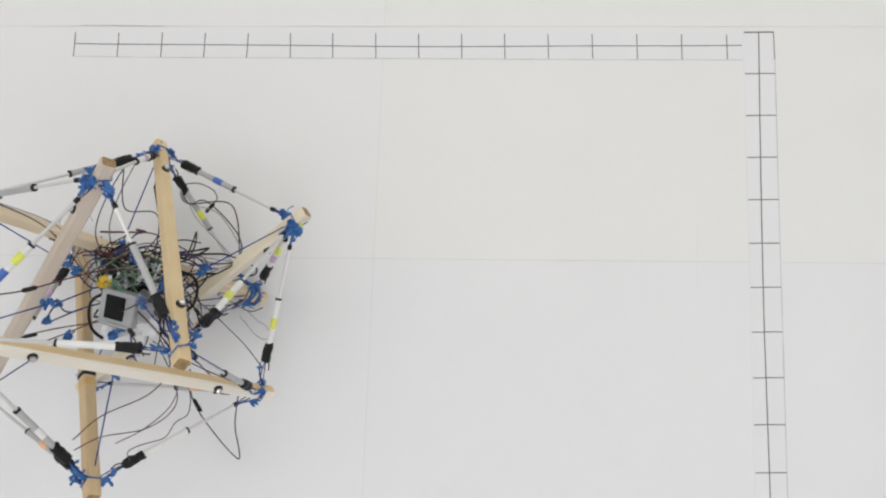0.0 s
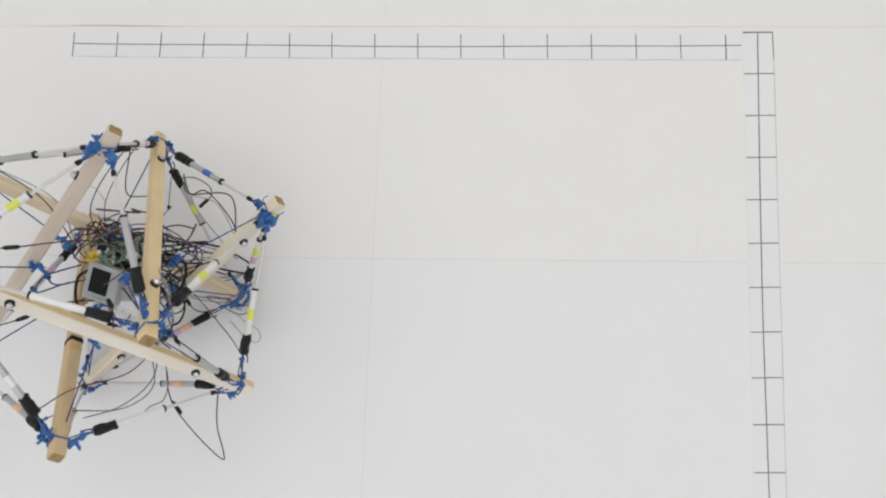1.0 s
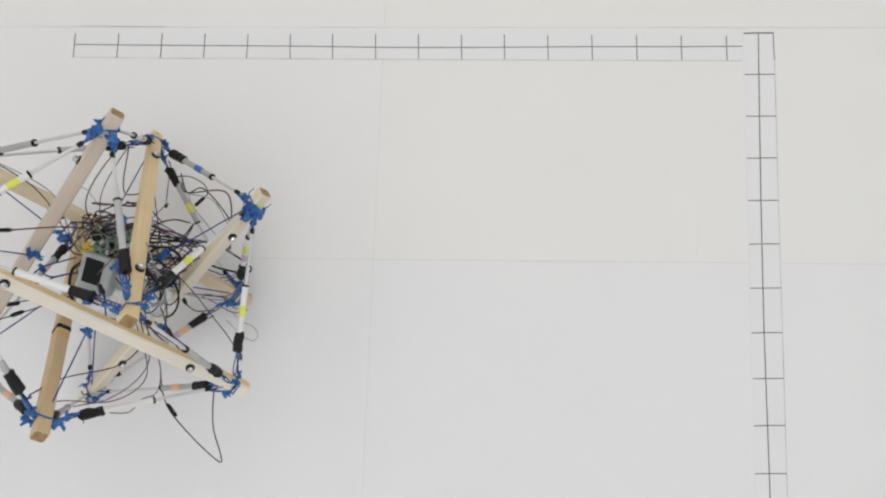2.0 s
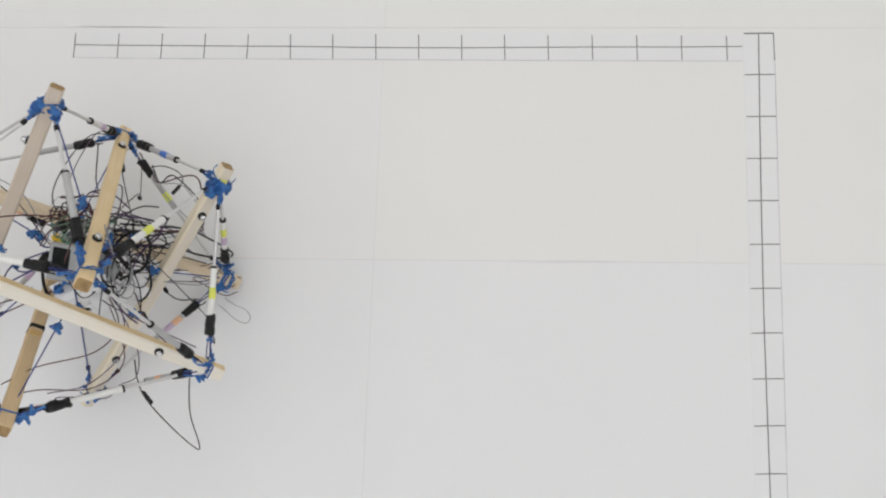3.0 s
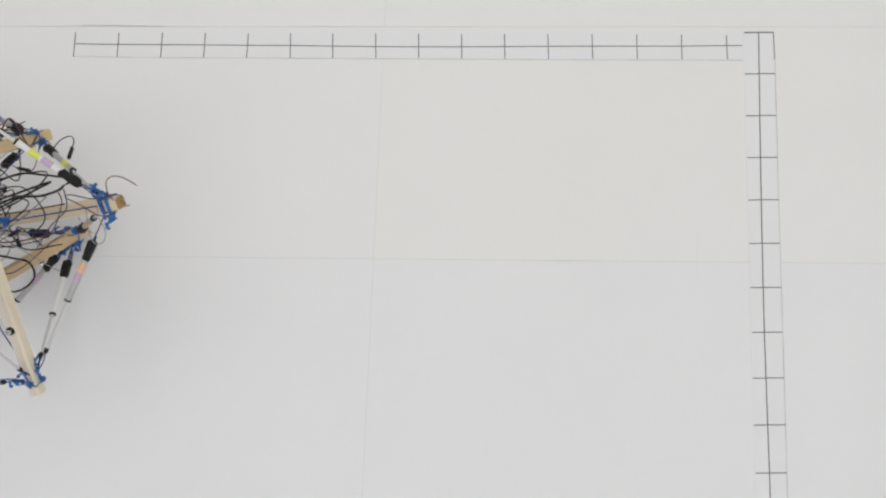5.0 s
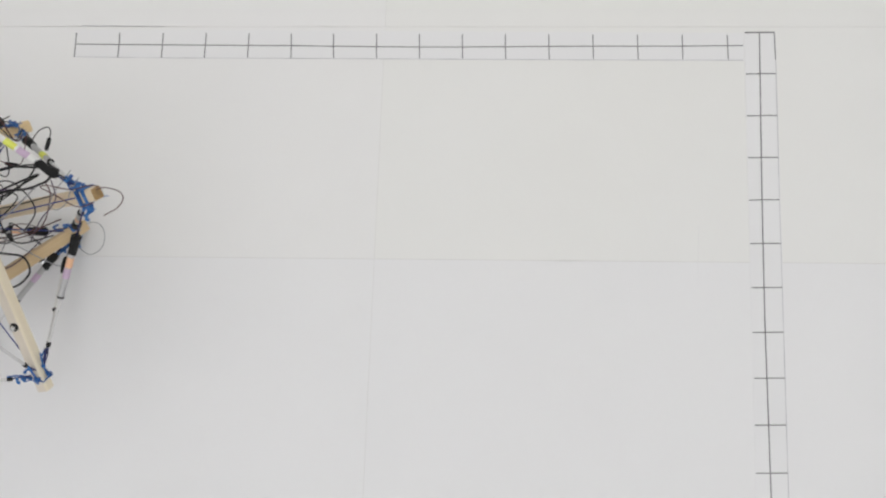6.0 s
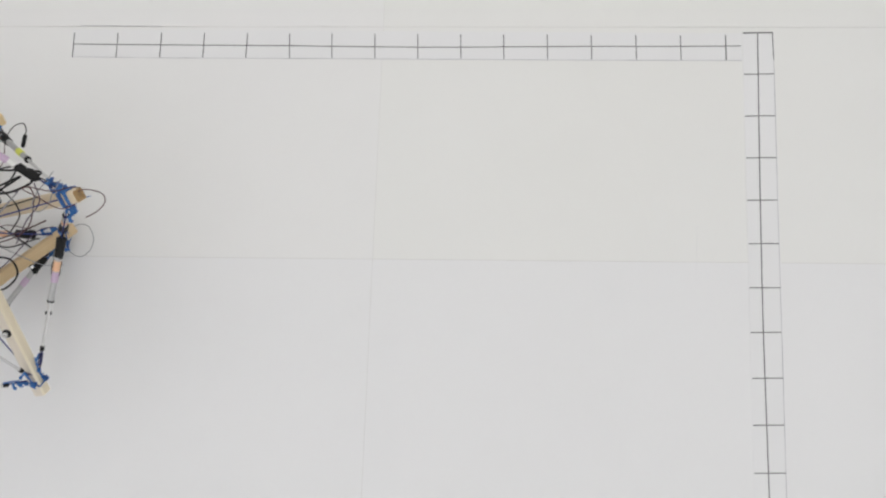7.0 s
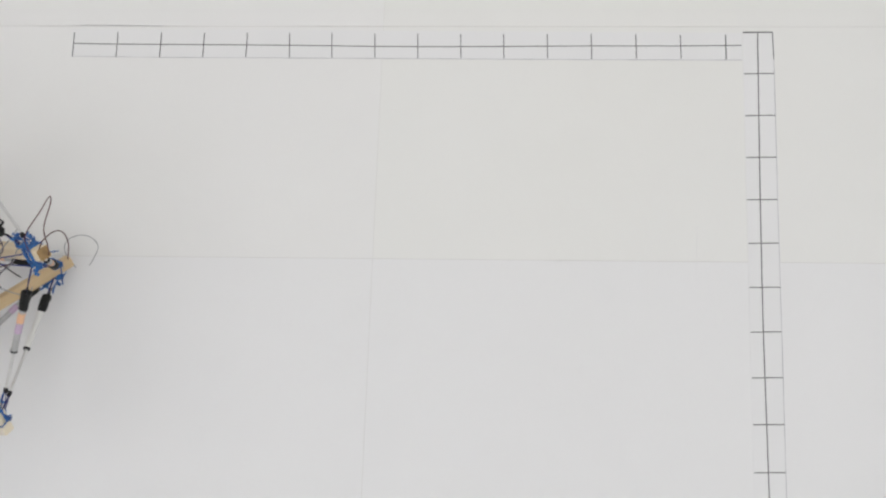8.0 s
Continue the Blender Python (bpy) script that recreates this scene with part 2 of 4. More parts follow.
CROSS_Y = [34.6, -62.9, -160.7, -257.7, -355, -454, -553.3, -652.9, -754.1, -856.7, -960.6, -1064]  # millimetres
side = tagged(slab("paper_ruler", [(1.5462, -1.25), (1.6195, -1.25), (1.6175, 0.0365), (1.5462, 0.0365)], 0.0, 0.0009, PAPER_STRIP),
              "white paper strip ruled with black ticks, across the other", "paper ruler", "floor rulers")
yy = [v / 1000 for v in CROSS_Y]
mark("centre_line", [(1.5813 - 0.0058 * math.sin(min(1, (0.035 - y) / 0.68) * 1.57) + (0.0027 * max(0, -0.65 - y) / 0.31), y) for y in yy], 0.0023, 0.0014, INK, side)
for i, y in enumerate(yy):
    mark("tick", [(1.5475, y - 0.0008), (1.58, y), (1.6155, y + 0.0004)], 0.0021 if i else 0.0028, 0.0017, INK, side)
mark("border_line", [(1.6152, 0.034), (1.6158, 0.0), (1.6165, -0.03)], 0.0018, 0.0014, INK, side)
mark("border_line", [(1.6168, -0.034), (1.6165, -0.2), (1.616, -0.34), (1.6165, -0.7), (1.6165, -1.2)], 0.0016, 0.0013, PENCIL, side)

mark("crease", [(1.4329, -0.4155), (1.4305, -0.48), (1.4275, -0.556)], 0.0005, 0.0004, FAINT, floor)

# ---- the robot: where its six bars go ----
# walk rows of each bar end: seconds, x, y, z
PATH_A1 = [
    (0, 0.245, -0.259, 0.115), (0.5, 0.248, -0.247, 0.116), (1, 0.243, -0.241, 0.107), (1.2, 0.242, -0.237, 0.102), (2.3, 0.221, -0.236, 0.097),
    (2.5, 0.208, -0.233, 0.097), (3, 0.159, -0.224, 0.091), (3.5, 0.102, -0.223, 0.082), (3.8, 0.063, -0.225, 0.076), (3.9, -0.043, -0.233, 0.037),
    (4, -0.004, -0.237, 0.060), (4.5, -0.001, -0.240, 0.076), (4.7, -0.001, -0.237, 0.080), (5.8, -0.045, -0.220, 0.112), (6, -0.048, -0.218, 0.106),
    (6.5, -0.048, -0.214, 0.103), (7, -0.090, -0.209, 0.131), (7.5, -0.111, -0.229, 0.144), (8, -0.123, -0.260, 0.182)]
PATH_A2 = [
    (0, 0.449, -0.711, 0.551), (0.5, 0.429, -0.703, 0.558), (1, 0.404, -0.674, 0.579), (1.2, 0.398, -0.661, 0.583), (2.3, 0.366, -0.635, 0.602),
    (2.5, 0.349, -0.627, 0.608), (3, 0.314, -0.587, 0.619), (3.5, 0.262, -0.551, 0.632), (3.8, 0.203, -0.538, 0.640), (3.9, -0.338, -0.376, 0.609),
    (4, -0.336, -0.441, 0.592), (4.5, -0.334, -0.484, 0.591), (4.7, -0.330, -0.494, 0.592), (5.8, -0.360, -0.544, 0.593), (6, -0.355, -0.531, 0.600),
    (6.5, -0.355, -0.515, 0.603), (7, -0.368, -0.570, 0.608), (7.5, -0.397, -0.598, 0.610), (8, -0.447, -0.648, 0.607)]
PATH_B1 = [
    (0, 0.313, -0.383, 0.540), (0.5, 0.316, -0.359, 0.533), (1, 0.316, -0.325, 0.521), (1.2, 0.327, -0.311, 0.509), (2.3, 0.295, -0.280, 0.503),
    (2.5, 0.271, -0.268, 0.504), (3, 0.204, -0.244, 0.504), (3.5, 0.117, -0.220, 0.502), (3.8, 0.050, -0.209, 0.496), (3.9, -0.368, -0.141, 0.283),
    (4, -0.331, -0.159, 0.314), (4.5, -0.333, -0.189, 0.328), (4.7, -0.336, -0.197, 0.330), (5.8, -0.382, -0.232, 0.343), (6, -0.377, -0.221, 0.342),
    (6.5, -0.375, -0.209, 0.339), (7, -0.407, -0.249, 0.362), (7.5, -0.423, -0.268, 0.365), (8, -0.437, -0.295, 0.381)]
PATH_B2 = [
    (0, -0.070, -0.804, 0.207), (0.5, -0.085, -0.774, 0.212), (1, -0.097, -0.743, 0.221), (1.2, -0.088, -0.738, 0.225), (2.3, -0.101, -0.734, 0.233),
    (2.5, -0.115, -0.731, 0.234), (3, -0.125, -0.743, 0.224), (3.5, -0.141, -0.760, 0.224), (3.8, -0.167, -0.762, 0.209), (3.9, -0.205, -0.762, 0.129),
    (4, -0.223, -0.753, 0.047), (4.5, -0.214, -0.763, 0.024), (4.7, -0.206, -0.765, 0.021), (5.8, -0.191, -0.772, 0.015), (6, -0.194, -0.767, 0.019),
    (6.5, -0.200, -0.760, 0.021), (7, -0.207, -0.774, 0.015), (7.5, -0.232, -0.795, 0.015), (8, -0.260, -0.814, 0.013)]
PATH_C1 = [
    (0, 0.052, -0.662, 0.599), (0.5, 0.041, -0.607, 0.595), (1, 0.018, -0.547, 0.599), (1.2, 0.024, -0.522, 0.597), (2.3, -0.007, -0.494, 0.593),
    (2.5, -0.031, -0.482, 0.592), (3, -0.082, -0.491, 0.584), (3.5, -0.149, -0.497, 0.580), (3.8, -0.220, -0.492, 0.565), (3.9, -0.527, -0.504, 0.255),
    (4, -0.537, -0.478, 0.213), (4.5, -0.528, -0.509, 0.211), (4.7, -0.521, -0.523, 0.215), (5.8, -0.528, -0.570, 0.205), (6, -0.524, -0.564, 0.214),
    (6.5, -0.523, -0.553, 0.219), (7, -0.536, -0.596, 0.225), (7.5, -0.556, -0.612, 0.221), (8, -0.581, -0.624, 0.207)]
PATH_C2 = [
    (0, 0.506, -0.788, 0.136), (0.5, 0.495, -0.787, 0.152), (1, 0.476, -0.776, 0.183), (1.2, 0.480, -0.775, 0.192), (2.3, 0.467, -0.771, 0.226),
    (2.5, 0.450, -0.762, 0.238), (3, 0.434, -0.739, 0.256), (3.5, 0.398, -0.712, 0.281), (3.8, 0.355, -0.688, 0.306), (3.9, 0.051, -0.468, 0.572),
    (4, 0.033, -0.581, 0.529), (4.5, 0.041, -0.611, 0.529), (4.7, 0.050, -0.607, 0.536), (5.8, 0.033, -0.617, 0.549), (6, 0.041, -0.602, 0.553),
    (6.5, 0.042, -0.587, 0.558), (7, 0.033, -0.617, 0.559), (7.5, 0.006, -0.650, 0.565), (8, -0.042, -0.718, 0.575)]
PATH_D1 = [
    (0, 0.583, -0.417, 0.205), (0.5, 0.566, -0.416, 0.226), (1, 0.539, -0.402, 0.253), (1.2, 0.531, -0.396, 0.260), (2.3, 0.502, -0.381, 0.279),
    (2.5, 0.484, -0.371, 0.291), (3, 0.444, -0.340, 0.300), (3.5, 0.385, -0.304, 0.304), (3.8, 0.323, -0.278, 0.319), (3.9, -0.073, -0.092, 0.422),
    (4, -0.028, -0.171, 0.443), (4.5, -0.034, -0.204, 0.464), (4.7, -0.036, -0.199, 0.472), (5.8, -0.078, -0.213, 0.494), (6, -0.067, -0.200, 0.489),
    (6.5, -0.065, -0.187, 0.488), (7, -0.095, -0.224, 0.508), (7.5, -0.114, -0.254, 0.519), (8, -0.139, -0.317, 0.550)]
PATH_D2 = [
    (0, 0.064, -0.791, 0.038), (0.5, 0.060, -0.791, 0.028), (1, 0.059, -0.793, 0.027), (1.2, 0.062, -0.798, 0.026), (2.3, 0.073, -0.817, 0.030),
    (2.5, 0.074, -0.817, 0.030), (3, 0.076, -0.817, 0.030), (3.5, 0.074, -0.825, 0.041), (3.8, 0.070, -0.821, 0.042), (3.9, 0.058, -0.721, 0.272),
    (4, 0.027, -0.776, 0.185), (4.5, 0.032, -0.796, 0.181), (4.7, 0.039, -0.790, 0.188), (5.8, 0.059, -0.782, 0.189), (6, 0.063, -0.777, 0.196),
    (6.5, 0.062, -0.769, 0.204), (7, 0.061, -0.785, 0.195), (7.5, 0.035, -0.811, 0.198), (8, -0.005, -0.862, 0.203)]
PATH_E1 = [
    (0, 0.248, -0.953, 0.390), (0.5, 0.230, -0.929, 0.407), (1, 0.211, -0.874, 0.452), (1.2, 0.213, -0.849, 0.471), (2.3, 0.189, -0.829, 0.503),
    (2.5, 0.176, -0.826, 0.514), (3, 0.151, -0.820, 0.522), (3.5, 0.147, -0.820, 0.530), (3.8, 0.120, -0.822, 0.532), (3.9, -0.255, -0.679, 0.553),
    (4, -0.285, -0.740, 0.502), (4.5, -0.277, -0.773, 0.478), (4.7, -0.267, -0.782, 0.476), (5.8, -0.263, -0.816, 0.455), (6, -0.259, -0.803, 0.459),
    (6.5, -0.264, -0.787, 0.465), (7, -0.264, -0.831, 0.452), (7.5, -0.297, -0.851, 0.446), (8, -0.347, -0.881, 0.419)]
PATH_E2 = [
    (0, 0.040, -0.452, 0.014), (0.5, 0.051, -0.432, 0.012), (1, 0.067, -0.406, 0.010), (1.2, 0.057, -0.401, 0.012), (2.3, 0.046, -0.413, 0.011),
    (2.5, 0.048, -0.418, 0.011), (3, 0.014, -0.425, 0.012), (3.5, -0.008, -0.443, 0.011), (3.8, -0.018, -0.442, 0.010), (3.9, 0.036, -0.433, 0.014),
    (4, 0.046, -0.435, 0.012), (4.5, 0.053, -0.428, 0.014), (4.7, 0.055, -0.430, 0.013), (5.8, 0.043, -0.427, 0.018), (6, 0.046, -0.423, 0.014),
    (6.5, 0.045, -0.418, 0.013), (7, 0.023, -0.429, 0.014), (7.5, 0.019, -0.464, 0.014), (8, 0.024, -0.505, 0.022)]
PATH_F1 = [
    (0, -0.049, -0.415, 0.394), (0.5, -0.051, -0.388, 0.383), (1, -0.060, -0.342, 0.369), (1.2, -0.058, -0.325, 0.364), (2.3, -0.086, -0.322, 0.345),
    (2.5, -0.110, -0.336, 0.339), (3, -0.148, -0.346, 0.318), (3.5, -0.203, -0.383, 0.298), (3.8, -0.238, -0.385, 0.269), (3.9, -0.349, -0.430, 0.014),
    (4, -0.327, -0.405, 0.012), (4.5, -0.321, -0.429, 0.013), (4.7, -0.322, -0.436, 0.014), (5.8, -0.344, -0.450, 0.013), (6, -0.348, -0.439, 0.014),
    (6.5, -0.351, -0.429, 0.014), (7, -0.376, -0.445, 0.018), (7.5, -0.391, -0.457, 0.015), (8, -0.396, -0.457, 0.016)]
PATH_F2 = [
    (0, 0.461, -0.588, 0.013), (0.5, 0.455, -0.595, 0.014), (1, 0.439, -0.595, 0.019), (1.2, 0.434, -0.591, 0.014), (2.3, 0.423, -0.589, 0.021),
    (2.5, 0.414, -0.577, 0.019), (3, 0.404, -0.551, 0.020), (3.5, 0.382, -0.520, 0.023), (3.8, 0.366, -0.495, 0.026), (3.9, 0.238, -0.347, 0.305),
    (4, 0.262, -0.403, 0.310), (4.5, 0.267, -0.425, 0.313), (4.7, 0.263, -0.420, 0.318), (5.8, 0.218, -0.413, 0.357), (6, 0.216, -0.404, 0.355),
    (6.5, 0.214, -0.399, 0.353), (7, 0.188, -0.408, 0.359), (7.5, 0.169, -0.450, 0.364), (8, 0.143, -0.521, 0.391)]
PATHS = {"A1": PATH_A1, "A2": PATH_A2, "B1": PATH_B1, "B2": PATH_B2, "C1": PATH_C1, "C2": PATH_C2,
         "D1": PATH_D1, "D2": PATH_D2, "E1": PATH_E1, "E2": PATH_E2, "F1": PATH_F1, "F2": PATH_F2}
LONG = 0.66  # metres, each bar
REST = {"A1": (0, 1, -2), "A2": (0, 1, 2), "E1": (0, -1, 2), "E2": (0, -1, -2), "C1": (-2, 0, 1), "C2": (2, 0, 1),
        "F1": (-2, 0, -1), "F2": (2, 0, -1), "B1": (-1, 2, 0), "B2": (-1, -2, 0), "D1": (1, 2, 0), "D2": (1, -2, 0)}
NODES = sorted(REST)
REST_XYZ = np.array([REST[n] for n in NODES], float) * LONG / 4
KEY_T = [r[0] for r in PATH_A1]
TRACK = np.array([[PATHS[n][i][1:] for n in NODES] for i in range(len(KEY_T))])


def slopes(times, values):
    """Tangents that never overshoot between two rows."""
    h = np.diff(times)[:, None]
    d = np.diff(values.reshape(len(times), -1), axis=0) / h
    m = np.zeros((len(times), d.shape[1]))
    m[0], m[-1] = d[0], d[-1]
    same = d[:-1] * d[1:] > 0
    w1, w2 = 2 * h[1:] + h[:-1], h[1:] + 2 * h[:-1]
    safe0, safe1 = np.where(same, d[:-1], 1), np.where(same, d[1:], 1)
    m[1:-1] = np.where(same, (w1 + w2) / (w1 / safe0 + w2 / safe1), 0)
    return m.reshape(values.shape)


TIP_OVER = KEY_T.index(3.8)  # the robot hangs on the edge a moment longer, then tumbles at once
DRIFT = (TRACK[TIP_OVER] - TRACK[TIP_OVER - 1]) / (KEY_T[TIP_OVER] - KEY_T[TIP_OVER - 1])
KEY_T.insert(TIP_OVER + 1, 3.82)
TRACK = np.insert(TRACK, TIP_OVER + 1, TRACK[TIP_OVER] + DRIFT * 0.02, axis=0)
TANGENT = slopes(np.array(KEY_T, float), TRACK)
TANGENT[TIP_OVER] = TANGENT[TIP_OVER + 1] = DRIFT



def nodes_at(t):
    """All bar ends at t seconds, in the room."""
    i = min(max(int(np.searchsorted(KEY_T, t, side="right")) - 1, 0), len(KEY_T) - 2)
    h = KEY_T[i + 1] - KEY_T[i]
    s = (t - KEY_T[i]) / h
    return ((2 * s ** 3 - 3 * s * s + 1) * TRACK[i] + (s ** 3 - 2 * s * s + s) * h * TANGENT[i]
            + (3 * s * s - 2 * s ** 3) * TRACK[i + 1] + (s ** 3 - s * s) * h * TANGENT[i + 1])


def frame_of(points):
    """The pose that carries the resting robot onto its bar ends."""
    c = points.mean(0)
    u, _, vt = np.linalg.svd(REST_XYZ.T @ (points - c))
    turn = vt.T @ np.diag([1, 1, np.sign(np.linalg.det(vt.T @ u.T))]) @ u.T
    return Matrix.Translation(c) @ Matrix(turn.tolist()).to_4x4()


def local_nodes(t):
    points = nodes_at(t)
    m = frame_of(points)
    inv = m.inverted()
    return m, {n: inv @ Vector(p) for n, p in zip(NODES, points)}


TIE = 0.031  # from a bar's tip to its lashing


def ties(nodes):
    """Where cords are tied, a little inside each bar's tip."""
    out = {}
    for n in NODES:
        other = n[0] + ("2" if n[1] == "1" else "1")
        out[n] = nodes[n] + (nodes[other] - nodes[n]).normalized() * TIE
    return out


def along(start, end, rest):
    """A pose at start whose z runs to end, turned as little as can be from the resting direction."""
    d = (end - start).normalized()
    turn = rest.rotation_difference(d) @ Vector((0, 0, 1)).rotation_difference(rest)
    return Matrix.Translation(start) @ turn.to_matrix().to_4x4()


FRAME_1, NODE_1 = local_nodes(1.0)
TIE_1 = ties(NODE_1)
moving = []  # (object, function of the local nodes that gives its pose)
robot = tagged(new("tensegrity_robot"), "six-bar tensegrity robot of pine bars, linear actuators and wiring", "robot")
random.seed(4)


# ---- bars with bolts and blue lashings ----
def bar_mesh(mat, sides):
    bm = bmesh.new()
    w, c = 0.0124, 0.003
    outline = [(w, -w + c), (w, w - c), (w - c, w), (-w + c, w), (-w, w - c), (-w, -w + c), (-w + c, -w), (w - c, -w)]
    rings = []
    for z, s in ((0, 0.9), (0.0015, 1), (0.11, 1), (0.22, 1.0), (0.33, 1), (0.44, 1.0), (0.55, 1), (LONG - 0.0015, 1), (LONG, 0.9)):
        rings.append([bm.verts.new((x * s, y * s, z)) for x, y in outline])
    for a, b in zip(rings, rings[1:]):
        for k in range(8):
            side = bm.faces.new((a[k], a[(k + 1) % 8], b[(k + 1) % 8], b[k]))
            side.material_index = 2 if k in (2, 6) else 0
    f0, f1 = bm.faces.new(rings[0][::-1]), bm.faces.new(rings[-1])
    f0.material_index = f1.material_index = 1
    me = bpy.data.meshes.new("wooden_bar")
    bmesh.ops.recalc_face_normals(bm, faces=bm.faces[:])
    bm.to_mesh(me)
    bm.free()
    me.materials.append(mat)
    me.materials.append(END_GRAIN)
    me.materials.append(sides)
    return me


def bolt_mesh():
    bm = bmesh.new()
    tube(bm, [(0, 0, -0.001), (0, 0, 0.003), (0, 0, 0.0032)], [0.0085, 0.0085, 0.006], 12)
    n = len(bm.faces)
    tube(bm, [(0, 0, 0.002), (0, 0, 0.009), (0, 0, 0.011)], [0.0058, 0.0058, 0.003], 8)
    bm.faces.ensure_lookup_table()
    for f in list(bm.faces)[:n]:
        f.material_index = 1
    me = bpy.data.meshes.new("bolt")
    bm.to_mesh(me)
    bm.free()
    me.materials.append(CHROME)
    me.materials.append(RUBBER)
    return me


def lumpy(bm, pts, r, rng):
    """A knotted strand: a tube whose thickness wanders."""
    line = curve(pts, 5)
    tube(bm, line, [r * rng.uniform(0.65, 1.35) for _ in line], 6)


def flag(bm, p, d, size, rng):
    """A crumpled end of blue tape that sticks out from p along d."""
    side = d.cross(Vector([rng.uniform(-1, 1) for _ in range(3)])).normalized()
    up = d.cross(side).normalized()
    rings = []
    for k in range(5):
        c = p + d * (size * k / 4) + up * rng.uniform(-0.004, 0.004) + side * rng.uniform(-0.003, 0.003)
        w = size * (0.24, 0.36, 0.34, 0.28, 0.12)[k] * rng.uniform(0.8, 1.2)
        tw = side * math.cos(0.5 * k * rng.uniform(0.3, 1)) + up * math.sin(0.5 * k * rng.uniform(0.3, 1))
        n = tw.cross(d).normalized() * 0.0012
        rings.append([bm.verts.new(c + tw * w + n), bm.verts.new(c - tw * w + n), bm.verts.new(c - tw * w - n), bm.verts.new(c + tw * w - n)])
    for a, b in zip(rings, rings[1:]):
        for k in range(4):
            bm.faces.new((a[k], a[(k + 1) % 4], b[(k + 1) % 4], b[k]))
    bm.faces.new(rings[0][::-1])
    bm.faces.new(rings[-1])


def lashing(bar, z, strands, rng, sparse, turns):
    """Blue cord and tape wound round a bar, knotted, with strands towards the actuators."""
    bm = bmesh.new()
    w = 0.0138
    ring = [(w, -w), (w, 0), (w, w), (0, w), (-w, w), (-w, 0), (-w, -w), (0, -w), (w, -w)]
    for k in range(turns):
        lean, rise = rng.uniform(-0.008, 0.008), (k - (turns - 1) / 2) * 0.005
        tube(bm, [(x, y, z + rise + lean * x / w + rng.uniform(-0.0015, 0.0015)) for x, y in ring], 0.0015 if turns == 1 else 0.0022, 6)
    for d in strands:
        flat = Vector((d.x, d.y, 0)).normalized() * 0.016
        start = Vector((flat.x, flat.y, z + rng.uniform(-0.006, 0.006)))
        end = Vector((0, 0, z)) + d * rng.uniform(0.048, 0.062)
        mid = (start + end) / 2 + Vector([rng.uniform(-0.006, 0.006) for _ in range(3)])
        lumpy(bm, [start, mid, end], 0.0019 if sparse else 0.0022, rng)
        for _ in range(2 if sparse else 4):
            p = start.lerp(end, rng.uniform(0.0, 0.8))
            q = p + Vector([rng.uniform(-0.011, 0.011) for _ in range(3)])
            lumpy(bm, [p, (p + q) / 2 + Vector([rng.uniform(-0.006, 0.006) for _ in range(3)]), q], 0.0029, rng)
        for _ in range(1 if sparse else 2 if "grey" in bar.get("label", "") else 1):
            lean = (d + Vector([rng.uniform(-0.5, 0.5) for _ in range(3)])).normalized()
            flag(bm, start, lean, rng.uniform(0.010, 0.018) if sparse else rng.uniform(0.014, 0.026), rng)
        tail = start + Vector([rng.uniform(-0.022, 0.022) for _ in range(3)])
        lumpy(bm, [start, (start + tail) / 2 + d * 0.008, tail], 0.0012, rng)
    return finish("cord_lashing", bm, BLUE_CORD, bar, "knotted blue cord and tape lashing")


EDGES = [  # motor end, rod end, tapes, tube
    ("A1", "D1", "blue:153", 0), ("A1", "B1", "pink:131", 1), ("A1", "F2", "yellow:158", 0), ("A1", "F1", "", 0),
    ("A2", "B1", "", 0), ("A2", "D1", "yellow:146", 1), ("A2", "C1", "", 1), ("C2", "A2", "", 0),
    ("C1", "B1", "blue:128 yellow:164", 1), ("F1", "B1", "", 0), ("B2", "C1", "", 0), ("E1", "B2", "orange:141", 0),
    ("E1", "C1", "white:136", 0), ("E1", "C2", "", 1), ("E1", "D2", "pink:131", 0), ("C2", "D1", "yellow:143", 1),
    ("C2", "D2", "orange:151", 0), ("F2", "D1", "pink:131 yellow:157", 1), ("F2", "D2", "orange:119 pink:142", 0), ("E2", "F2", "orange:131", 0),
    ("E2", "F1", "orange:131", 0), ("E2", "B2", "pink:131", 0), ("B2", "F1", "", 1), ("E2", "D2", "", 1)]

BAR_WOOD = {"A": (WOOD, "yellow pine bar"), "B": (WOOD_GREY, "greyed pine bar"), "C": (WOOD_PALE_LIT, "pine bar, two faces painted whitish as if brightly lit"),
            "D": (WOOD_CREAM, "cream pine bar with greyed sides"), "E": (WOOD_TAN, "tan pine bar"), "F": (WOOD_DULL, "dull pine bar")}
BOLT = bolt_mesh()
ROLL = {"C": -8, "D": -20}  # degrees round its own length
OUT = {"A": (0, 1, 0), "E": (0, -1, 0), "C": (0, 0, 1), "F": (0, 0, -1), "B": (-1, 0, 0),
       "D": FRAME_1.to_3x3().inverted() @ Vector((0.9, -0.45, 0.1))}


